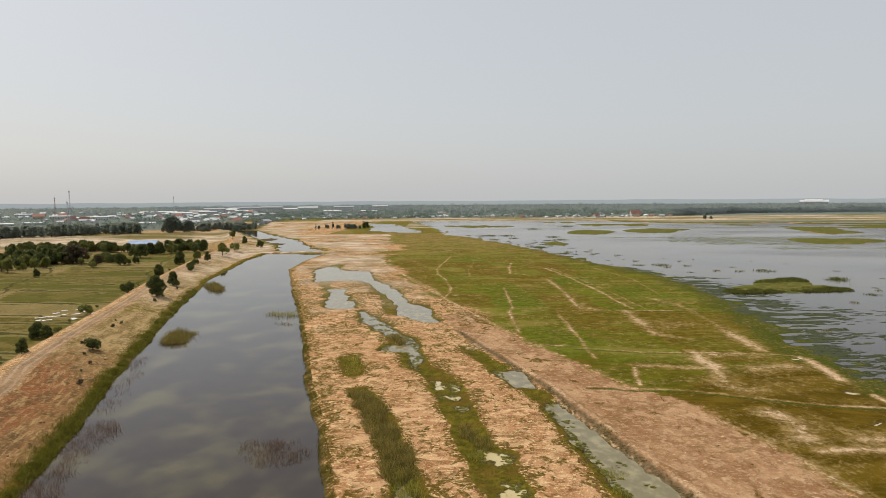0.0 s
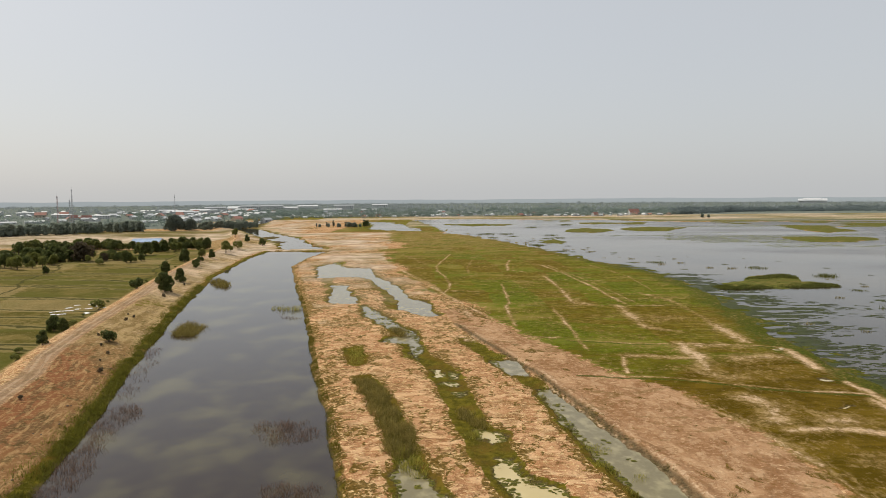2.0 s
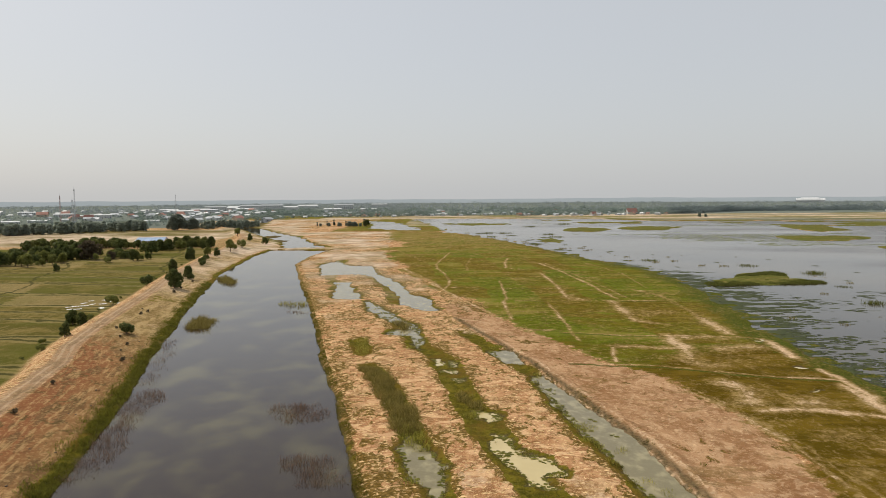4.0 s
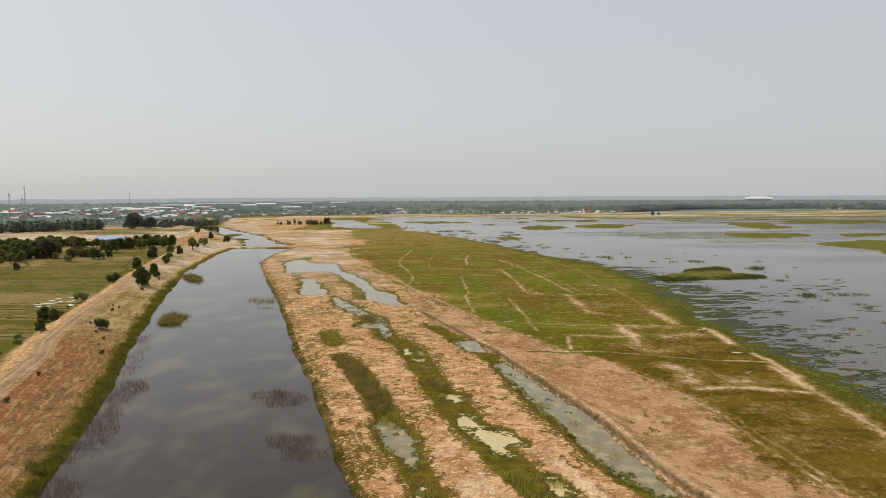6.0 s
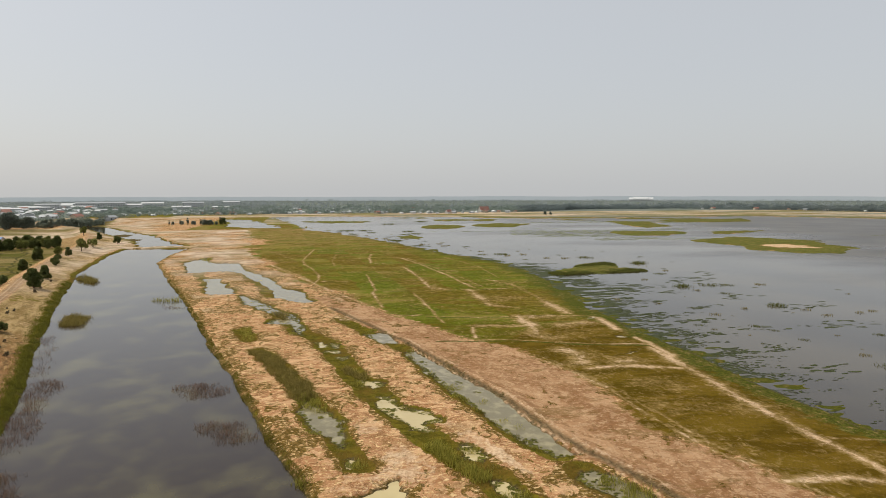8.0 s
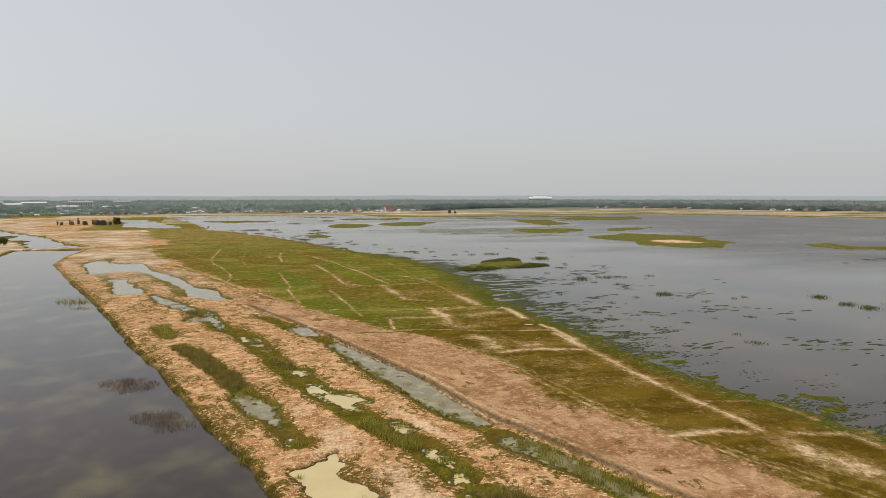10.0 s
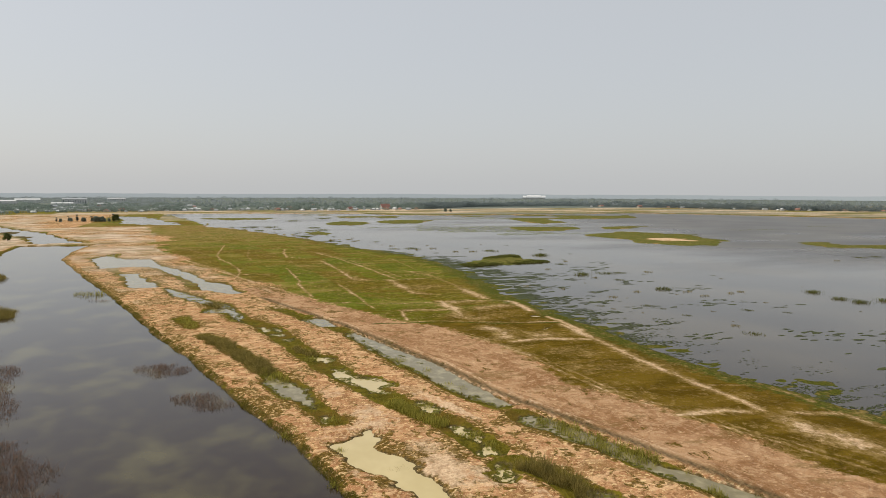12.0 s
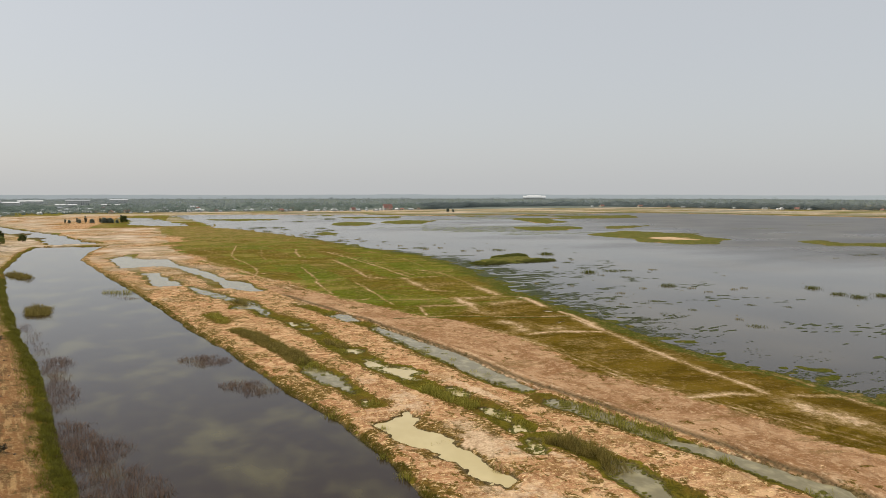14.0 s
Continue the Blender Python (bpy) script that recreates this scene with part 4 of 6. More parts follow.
def make_shrub(name, seed, tall, wide, leaves, label, material):
    """A shrub with many thin stems from the ground."""
    rng = np.random.default_rng(seed)
    top = thing(name, label, "shrub")
    bm = bmesh.new()
    lobes = []
    for k in range(6):
        a = 2 * math.pi * k / 6 + rng.uniform(-0.4, 0.4)
        out = wide * rng.uniform(0.2, 0.7)
        tip = (out * math.cos(a), out * math.sin(a), tall * rng.uniform(0.4, 0.75))
        tube(bm, (0.1 * math.cos(a), 0.1 * math.sin(a), -0.2), tip, 0.05, 0.02, 5)
        r = wide * rng.uniform(0.35, 0.55)
        lobes.append((tip, (r, r, tall * 0.32)))
    part("stems", bm, BARK, top)
    part("foliage", quads("foliage", leaf_cloud(rng, lobes, leaves, 0.26)), material, top)
    return top


used = set()


def plant(template, x, y, scale, turn, label="", group=""):
    """Sets a copy of a plant on the ground; its first copy is the template itself."""
    m = pose(x, y, height(x, y) - 0.05, 0, 0, turn)
    if template.name in used:
        ob = copy_thing(template, m)
    else:
        used.add(template.name)
        ob = template
        ob.matrix_world = m
    ob.scale = (scale, scale, scale)
    return tagged(ob, label, "", group)


rng = np.random.default_rng(7)
ROUND = make_tree("roadside_tree", 1, 8.0, 3.6, 2300, "dense dark-green broadleaf tree on the earth embankment", LEAF, 0.08)
SLIM = make_tree("roadside_tree", 2, 7.0, 2.7, 1500, "slim dark-green tree beside the gravel road", LEAF, 0.12)
OPEN = make_tree("roadside_tree", 3, 8.5, 3.4, 1300, "open-crowned green tree on the channel bank", LEAF_PALE, 0.3)
BROAD = make_tree("field_tree", 4, 11.0, 5.6, 1700, "broad dark-green tree at the edge of the rice fields", LEAF, 0.2, 0.6)
FEATHER = make_tree("field_tree", 5, 10.0, 4.2, 1200, "feathery green tree in the field hedge", LEAF_PALE, 0.22, 0.55)
HAZE_TREE = make_tree("belt_tree", 14, 10.5, 5.2, 900, "haze-tinted grey-green tree in the far field belt", LEAF_HAZE, 0.1, 0.85)
HAZE_SLIM = make_tree("belt_tree", 15, 11.0, 3.6, 700, "slender grey-green tree in the far field belt", LEAF_HAZE, 0.1, 0.8)
GIANT = make_tree("belt_tree", 16, 20.0, 12.0, 2600, "large dark grey-green tree standing above the belt", LEAF_HAZE_DARK, 0.1, 0.9)
RUST = make_tree("field_tree", 6, 13.0, 7.5, 1900, "large brownish tree with a thinning crown", LEAF_DUN, 0.12, 0.7)
TALL = make_tree("grove_tree", 8, 14.0, 3.0, 900, "tall narrow tree in a small grove", LEAF_HAZE_DARK, 0.15, 0.7)
BUSH = make_shrub("bank_shrub", 11, 2.6, 1.7, 700, "low dark shrub on the embankment slope", LEAF)
SCRUB = make_shrub("bank_shrub", 12, 2.0, 1.0, 130, "sparse brown shrub on dry straw slope", LEAF_DUN)
GREENBUSH = make_shrub("field_shrub", 13, 3.4, 2.3, 800, "leafy green bush at the foot of the embankment", LEAF_PALE)

for kind, x, y, s in ((ROUND, -115.4, 293.5, 1.12), (SLIM, -124, 332, 0.95), (ROUND, -150, 377, 0.85), (BUSH, -133, 305, 2.0),
                      (BUSH, -139, 394, 1.3), (BUSH, -89.5, 192.5, 1.35), (SLIM, -104, 184.5, 0.62), (ROUND, -170, 456, 1.15),
                      (OPEN, -153, 441.6, 0.85), (SLIM, -151, 455, 0.9), (BUSH, -143, 404, 1.6), (ROUND, -155, 389, 0.75),
                      (OPEN, -157, 502, 1.1), (GREENBUSH, -162, 549, 1.9), (BROAD, -160, 612, 0.62), (GREENBUSH, -126.4, 258, 1.15),
                      (ROUND, -118.5, 214.8, 0.66), (ROUND, -113.5, 211.4, 0.56), (SLIM, -222, 385, 0.7), (SLIM, -220, 442, 0.75),
                      (SLIM, -66.5, 92, 0.6), (SLIM, -63.5, 61, 0.55), (ROUND, -59, 47, 0.5), (BUSH, -122, 330, 1.2),
                      (BUSH, -148, 425, 1.4), (GREENBUSH, -160, 520, 1.3), (SLIM, -182, 640, 1.0), (OPEN, -216, 711, 1.1)):
    plant(kind, x, y, s, rng.uniform(0, 360), group="plants along the embankment")
for k in range(20):
    y = rng.uniform(60, 330)
    x = np.interp(y, [p[1] for p in LEFT_BANK], [p[0] for p in LEFT_BANK]) - rng.uniform(6, 17)
    plant(SCRUB, x, y, rng.uniform(0.3, 0.75), rng.uniform(0, 360), group="plants along the embankment")
for k in range(14):
    y = rng.uniform(120, 420)
    x = np.interp(y, [p[1] for p in ROAD], [p[0] for p in ROAD]) - rng.uniform(8, 13)
    plant(GREENBUSH, x, y, rng.uniform(0.25, 0.55), rng.uniform(0, 360), group="plants along the embankment")


def hedge(kinds, course, count, spread, low, high, group):
    """Trees in a ragged belt along a course."""
    leg = [math.dist(a, b) for a, b in zip(course, course[1:])]
    for k in range(count):
        s = rng.uniform(0, sum(leg))
        for (a, b), l in zip(zip(course, course[1:]), leg):
            if s <= l:
                break
            s -= l
        x = a[0] + (b[0] - a[0]) * s / l + rng.normal() * spread
        y = a[1] + (b[1] - a[1]) * s / l + rng.normal() * spread
        plant(kinds[int(rng.integers(len(kinds)))], x, y, rng.uniform(low, high), rng.uniform(0, 360), group=group)


for kind, x, y, s in ((RUST, -243, 464, 1.05), (RUST, -252, 470, 0.8), (BROAD, -261, 460, 1.2), (BROAD, -268, 470, 1.1), (BROAD, -326, 524, 0.9), (BROAD, -288, 474, 0.85),
                      (FEATHER, -254, 409, 0.85), (FEATHER, -261, 414, 0.75), (FEATHER, -248, 425, 0.72), (FEATHER, -247, 436, 0.72), (FEATHER, -250, 418, 0.5),
                      (GREENBUSH, -218, 437, 1.15), (BROAD, -207, 451, 0.75), (RUST, -228, 463, 0.45), (FEATHER, -235, 455, 0.5), (BROAD, -219, 507, 0.95),
                      (BROAD, -226, 512, 0.8), (SLIM, -227, 543, 1.3), (SLIM, -220, 543, 1.35), (SLIM, -223, 566, 1.4), (BROAD, -230, 604, 0.8), (BROAD, -220, 603, 0.75),
                      (ROUND, -195, 569, 1.25), (BROAD, -294, 577, 0.8), (BROAD, -267, 563, 0.75), (BROAD, -255, 562, 0.7), (BROAD, -266, 487, 1.0), (BROAD, -288, 455, 0.75)):
    plant(kind, x, y, s, rng.uniform(0, 360), group="trees of the field belt")
plant(GIANT, -355, 899, 1.1, 120, group="trees of the far belt")
plant(GIANT, -338, 906, 0.8, 40, group="trees of the far belt")
hedge((BROAD, FEATHER, GREENBUSH), [(-300, 405), (-270, 425), (-262, 480)], 60, 9, 0.4, 0.9, "trees of the field belt")
hedge((BROAD, RUST, FEATHER), [(-330, 440), (-285, 460), (-250, 482)], 26, 7, 0.45, 0.85, "trees of the field belt")
hedge((BROAD, FEATHER), [(-244, 490), (-205, 458)], 20, 4, 0.35, 0.65, "trees of the field belt")
hedge((BROAD, FEATHER, ROUND), [(-232, 545), (-208, 580), (-232, 606)], 44, 7, 0.4, 0.8, "trees of the field belt")
hedge((BROAD, FEATHER), [(-350, 585), (-300, 580), (-252, 562)], 60, 6, 0.45, 0.85, "trees of the field belt")
hedge((HAZE_TREE, HAZE_SLIM), [(-600, 800), (-490, 800), (-455, 868), (-400, 892)], 120, 14, 0.8, 1.4, "trees of the far belt")
hedge((HAZE_TREE, HAZE_SLIM), [(-390, 940), (-330, 930), (-290, 940), (-300, 1010)], 50, 10, 0.6, 1.1, "trees of the far belt")
hedge((TALL, HAZE_TREE), [(-178, 1001), (-145, 992), (-120, 989)], 17, 5, 0.35, 0.75, "grove on the sandy spit")
plant(BROAD, -112, 990, 0.95, 10, group="grove on the sandy spit")
plant(HAZE_TREE, 497, 1318, 0.8, 40, group="clump by the far shore")
plant(HAZE_TREE, 507, 1312, 0.6, 80, group="clump by the far shore")


def woods_material(name, dark, light, deep):
    """Leaves of a wide wood, with darker and lighter stands in it and haze mixed into the colour."""
    m = Mat(name, 0.8, 0.1)
    c = m.mix(m.island(), dark, light)
    c = m.mix(m.calc("MULTIPLY", m.steps(m.noise(95, 4, 0.6), 0.46, 0.58), 0.8), c, deep)
    m.colour(c)
    thin = m.node("ShaderNodeBsdfTranslucent")
    m.put(c, thin.inputs["Color"])
    both_ways = m.node("ShaderNodeMixShader")
    both_ways.inputs[0].default_value = 0.5
    m.t.links.new(m.b.outputs[0], both_ways.inputs[1])
    m.t.links.new(thin.outputs[0], both_ways.inputs[2])
    m.t.links.new(both_ways.outputs[0], m.t.nodes["Material Output"].inputs["Surface"])
    return m.m


# paler and greyer than real leaves: the base colours carry the haze
WOODS = woods_material("haze_tinted_leaves", (0.215, 0.265, 0.240), (0.262, 0.310, 0.278), (0.155, 0.200, 0.178))
WOODS_EAST = woods_material("haze_tinted_leaves", (0.165, 0.200, 0.204), (0.200, 0.236, 0.236), (0.130, 0.162, 0.168))
WOODS_FAR = woods_material("haze_paled_leaves", (0.300, 0.335, 0.345), (0.345, 0.380, 0.390), (0.240, 0.275, 0.285))


def far_woods(name, label, front, count, seed, low, high, deep, material, gap=-0.55, near=2.2, n=50, spray=0.11):
    """A wood that begins along a front and goes on behind it, away from the spit, in one mesh of leaf sprays."""
    r = np.random.default_rng(seed)
    leg = np.array([math.dist(a, b) for a, b in zip(front, front[1:])])
    s = r.uniform(0, leg.sum(), count)
    k = np.searchsorted(np.cumsum(leg), s).clip(0, len(leg) - 1)
    f = (s - np.concatenate([[0], np.cumsum(leg)])[k]) / leg[k]
    a, b = np.array(front[:-1], float)[k], np.array(front[1:], float)[k]
    p = a + (b - a) * f[:, None]
    dist = np.linalg.norm(p - (0, -20), axis=1)
    room = (4350 / dist - 1).clip(0.01)
    e = np.minimum(room, deep) * r.uniform(0, 1, count) ** near
    p = (0, -20) + (p - (0, -20)) * (1 + e)[:, None] + r.normal(size=(count, 2)) * 9
    stand = waves(p[:, 0], p[:, 1], 110, seed, 3)
    tall = (low + (high - low) * r.uniform(0, 1, count) ** 1.7) * (0.85 + 0.45 * stand)
    keep = waves(p[:, 0], p[:, 1], 75, seed + 3, 3) > gap
    p, tall, e = p[keep], tall[keep], e[keep]
    big = (1 + 0.5 * e)[:, None]
    c = np.repeat(p, n, 0)
    t = np.repeat(tall, n)
    w = np.repeat(tall * r.uniform(0.35, 0.75, len(tall)) * (1 + 0.6 * e), n)
    d = r.normal(size=(len(c), 3))
    d /= np.linalg.norm(d, axis=1)[:, None]
    q = np.stack([c[:, 0] + d[:, 0] * w, c[:, 1] + d[:, 1] * w, t * 0.52 + d[:, 2] * t * 0.44], 1)
    up = r.normal(size=(len(c), 3)) * 0.55 + (0, 0, 1) + 0.35 * d
    up /= np.linalg.norm(up, axis=1)[:, None]
    u = np.cross(up, r.normal(size=(len(c), 3)))
    u /= np.linalg.norm(u, axis=1)[:, None] + 1e-9
    v = np.cross(up, u)
    size = (t * spray)[:, None] * np.repeat(big, n, 0)
    u, v = u * size, v * size * 0.8
    ob = part(name, quads(name, np.stack([q - u - v * 0.4, q + u * 0.3 - v, q + u + v * 0.4, q - u * 0.2 + v], 1)), material)
    return tagged(ob, label, "woodland", kind="stuff")


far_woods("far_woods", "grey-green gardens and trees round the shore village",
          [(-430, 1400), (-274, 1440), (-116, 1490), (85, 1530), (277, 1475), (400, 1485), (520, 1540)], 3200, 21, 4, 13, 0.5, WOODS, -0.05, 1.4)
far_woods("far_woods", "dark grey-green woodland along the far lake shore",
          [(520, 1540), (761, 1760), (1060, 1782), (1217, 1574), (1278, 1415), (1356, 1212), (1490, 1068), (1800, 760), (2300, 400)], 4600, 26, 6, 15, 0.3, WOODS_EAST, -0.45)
far_woods("far_woods", "haze-paled woodland reaching to the horizon",
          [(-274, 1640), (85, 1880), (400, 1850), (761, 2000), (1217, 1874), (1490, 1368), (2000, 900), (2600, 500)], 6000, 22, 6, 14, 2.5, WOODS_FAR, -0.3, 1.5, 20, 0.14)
far_woods("far_woods", "scattered town trees and gardens in haze-tinted colours",
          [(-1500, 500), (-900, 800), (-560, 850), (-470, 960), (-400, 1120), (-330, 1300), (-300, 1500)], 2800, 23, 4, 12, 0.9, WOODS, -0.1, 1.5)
far_woods("far_woods", "haze-paled woodland behind the town",
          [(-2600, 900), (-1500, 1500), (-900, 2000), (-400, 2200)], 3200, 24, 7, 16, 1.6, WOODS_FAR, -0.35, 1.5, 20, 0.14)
far_woods("far_woods", "haze-paled woodland beyond the town",
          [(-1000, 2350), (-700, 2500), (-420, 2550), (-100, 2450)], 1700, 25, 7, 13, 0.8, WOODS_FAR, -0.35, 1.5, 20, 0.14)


def horizon_backdrop():
    """A low upright strip that closes the plain and glows in place of haze."""
    m = Mat("glowing_horizon_haze", 1.0, 0.0)
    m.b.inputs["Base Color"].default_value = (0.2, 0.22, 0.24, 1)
    # emission supplies the brightness that haze would add at the horizon
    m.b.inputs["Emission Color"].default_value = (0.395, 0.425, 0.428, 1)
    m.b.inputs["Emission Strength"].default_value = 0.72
    n = 700
    q = []
    a = np.linspace(-1.35, 1.55, n + 1)
    h = 27 + 3.5 * waves(a * 900, a * 0, 40, 61, 4) + 2 * waves(a * 900, a * 0, 260, 62, 2)
    for i in range(n):
        p0 = (4560 * math.sin(a[i]), 4560 * math.cos(a[i]) - 20)
        p1 = (4560 * math.sin(a[i + 1]), 4560 * math.cos(a[i + 1]) - 20)
        q.append([(*p0, -2), (*p1, -2), (*p1, h[i + 1]), (*p0, h[i])])
    return tagged(part("backdrop", quads("backdrop", q), m.m), "low glowing strip standing for the hazy wooded horizon", "horizon", kind="structure")


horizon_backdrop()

# ---------------------------------------------------------------- buildings
WALL_WHITE = plain_material("white_render", (0.47, 0.47, 0.46), (0.60, 0.60, 0.59), 3)
WALL_BUFF = plain_material("buff_render", (0.42, 0.36, 0.28), (0.52, 0.45, 0.36), 3)
ROOF_WHITE = plain_material("white_sheet_roof", (0.48, 0.50, 0.52), (0.68, 0.69, 0.70), 4, 0.6)
ROOF_RED = plain_material("red_tile_roof", (0.27, 0.13, 0.10), (0.38, 0.20, 0.16), 3)
ROOF_GREY = plain_material("grey_sheet_roof", (0.30, 0.32, 0.34), (0.42, 0.44, 0.46), 4, 0.5)
ROOF_BLUE = plain_material("blue_sheet_roof", (0.17, 0.27, 0.46), (0.26, 0.37, 0.55), 4, 0.45)
GLASS = plain_material("dark_window", (0.03, 0.04, 0.05), (0.06, 0.07, 0.08), 2, 0.15)
TIMBER = plain_material("door_timber", (0.12, 0.07, 0.04), (0.18, 0.11, 0.07), 0.5)
# mast steel, its colour lightened a little to stand in for haze
STEEL = plain_material("hazed_galvanised_steel", (0.46, 0.46, 0.47), (0.58, 0.58, 0.58), 2, 0.5, 0.4)
MAST_RED = plain_material("red_mast_paint", (0.40, 0.27, 0.25), (0.48, 0.34, 0.32), 2, 0.6)


def make_house(name, label, w, d, tall, pitch, wall, roof, storeys=1, category="house"):
    """A building at the origin with a gabled roof, doors and windows on both long sides."""
    top = thing(name, label, category)
    bm = bmesh.new()
    block(bm, (w, d, tall + 0.4), (0, 0, tall / 2 - 0.2))
    g = [bm.verts.new(p) for p in ((-w / 2, -d / 2, tall), (-w / 2, d / 2, tall), (-w / 2, 0, tall + pitch * 0.93),
                                   (w / 2, -d / 2, tall), (w / 2, d / 2, tall), (w / 2, 0, tall + pitch * 0.93))]
    bm.faces.new((g[0], g[1], g[2]))
    bm.faces.new((g[3], g[5], g[4]))
    part("wall", bm, wall, top)
    bm = bmesh.new()
    o = 0.7
    slope = pitch / (d / 2)
    for side in (-1, 1):
        e = (d / 2 + o) * side
        ze = tall - o * slope
        pts = [(-w / 2 - o, e, ze), (w / 2 + o, e, ze), (w / 2 + o, 0, tall + pitch), (-w / 2 - o, 0, tall + pitch)]
        low = [bm.verts.new(p) for p in pts]
        high = [bm.verts.new((p[0], p[1], p[2] + 0.18)) for p in pts]
        bm.faces.new(low)
        bm.faces.new(high)
        for i in range(4):
            bm.faces.new((low[i], low[(i + 1) % 4], high[(i + 1) % 4], high[i]))
    part("roof", bm, roof, top)
    pane = bmesh.new()
    block(pane, (1.6, 0.12, 1.3), (0, 0, 0))
    pane = from_bm("window", pane)
    n = max(2, int(w / 5))
    for side in (-1, 1):
        for s in range(storeys):
            for k in range(n):
                if s == 0 and k == n // 2:
                    continue
                part("window", pane, GLASS, top, at=(-w / 2 + w * (k + 0.5) / n, side * (d / 2 + 0.02), 1.7 + 3.1 * s))
    leaf = bmesh.new()
    block(leaf, (1.2, 0.12, 2.1), (-w / 2 + w * (n // 2 + 0.5) / n, -d / 2 - 0.02, 1.05))
    part("door", leaf, TIMBER, top, "brown timber door")
    return top


COTTAGE = make_house("house", "small white house with a pale sheet roof", 13, 9, 3.4, 2.4, WALL_WHITE, ROOF_WHITE)
RED_HOUSE = make_house("house", "buff house with a red tiled roof", 15, 11, 4.0, 3.6, WALL_BUFF, ROOF_RED)
GREY_HOUSE = make_house("house", "white house with a grey sheet roof", 14, 10, 3.6, 2.4, WALL_WHITE, ROOF_GREY)
SHOP_ROW = make_house("shop_row", "long white two-storey terrace in the town", 42, 12, 7.0, 1.6, WALL_WHITE, ROOF_WHITE, 2, "building")
WAREHOUSE = make_house("warehouse", "wide white warehouse with a low sheet roof", 60, 30, 7.5, 3.0, WALL_WHITE, ROOF_WHITE, 1, "building")
BLOCKS = make_house("school", "three-storey white public building", 50, 14, 10.5, 2.2, WALL_WHITE, ROOF_GREY, 3, "building")
BARN = make_house("barn", "low farm shed with a blue sheet roof behind trees", 24, 15, 4.2, 2.6, WALL_BUFF, ROOF_BLUE, 1, "shed")
TEMPLE = make_house("temple_hall", "large hall with a steep red roof among trees", 26, 14, 6.0, 8.5, WALL_WHITE, ROOF_RED, 1, "temple")

plant(BARN, -264, 612, 1.0, 4)
plant(TEMPLE, 430, 1560, 0.9, 12)
plant(TEMPLE, 320, 1455, 0.6, 40, "red-roofed hall on the lake shore")
for kind, x, y, s, a in ((SHOP_ROW, -830, 2030, 1.2, 25), (WAREHOUSE, -737, 1900, 0.9, 20), (SHOP_ROW, -742, 2050, 1.3, 15),
                         (BLOCKS, -740, 2180, 1.3, 10), (WAREHOUSE, -753, 2330, 1.2, 12), (BLOCKS, -690, 2390, 1.4, 18),
                         (WAREHOUSE, -634, 2150, 1.0, 5), (SHOP_ROW, -780, 1960, 1.1, 35), (SHOP_ROW, -700, 2000, 1.2, 30),
                         (BLOCKS, -610, 2380, 1.5, 8), (WAREHOUSE, -560, 2400, 1.2, 4), (SHOP_ROW, -767, 2500, 1.6, 10),
                         (WAREHOUSE, -560, 2740, 1.3, 12), (BLOCKS, -372, 2470, 1.4, 5), (WAREHOUSE, -353, 2120, 0.9, 0),
                         (SHOP_ROW, -296, 3000, 1.6, 4), (SHOP_ROW, -231, 2030, 1.1, 8), (WAREHOUSE, -822, 1530, 0.6, 30),
                         (SHOP_ROW, -760, 1490, 1.0, 30), (TEMPLE, -740, 1400, 0.7, 35), (TEMPLE, -790, 1440, 0.7, 60),
                         (RED_HOUSE, -976, 1634, 1.6, 20), (SHOP_ROW, -1142, 1838, 1.0, 40), (WAREHOUSE, -524, 1204, 0.45, 30),
                         (WAREHOUSE, -765, 1184, 0.45, 40), (WAREHOUSE, -740, 1222, 0.5, 35), (SHOP_ROW, -900, 1590, 1.0, 25)):
    plant(kind, x, y, s, a, group="town buildings")
for k in range(140):
    y = rng.uniform(1200, 2300)
    x = -(rng.uniform(0.27, 0.68) if k % 3 else rng.uniform(0.24, 0.42)) * y - 20
    kind = (COTTAGE, COTTAGE, RED_HOUSE, GREY_HOUSE, COTTAGE, GREY_HOUSE, COTTAGE)[int(rng.integers(7))]
    plant(kind, x, y, rng.uniform(0.8, 1.35), rng.uniform(0, 180), group="houses of the town")
for k in range(122):
    x = rng.uniform(-380, 500)
    y = np.interp(x, (-320, -116, 85, 277, 400, 480), (1460, 1485, 1522, 1468, 1478, 1515)) - 20 + (abs(rng.normal()) * 60 if k % 2 else rng.uniform(0, 520))
    kind = (COTTAGE, COTTAGE, GREY_HOUSE, RED_HOUSE, COTTAGE, GREY_HOUSE)[int(rng.integers(6))]
    plant(kind, x, y, rng.uniform(0.45, 0.9), rng.uniform(0, 180), group="houses of the shore village")
for k in range(24):
    s = rng.uniform(0, 1)
    x = np.interp(s, (0, 0.35, 0.6, 1), (1060, 1240, 1330, 1560))
    y = np.interp(s, (0, 0.35, 0.6, 1), (1760, 1530, 1240, 1010)) - 22 + abs(rng.normal()) * 40
    plant((COTTAGE, GREY_HOUSE, RED_HOUSE)[k % 3], x, y, rng.uniform(0.5, 0.9), rng.uniform(0, 180), group="houses of the east shore")


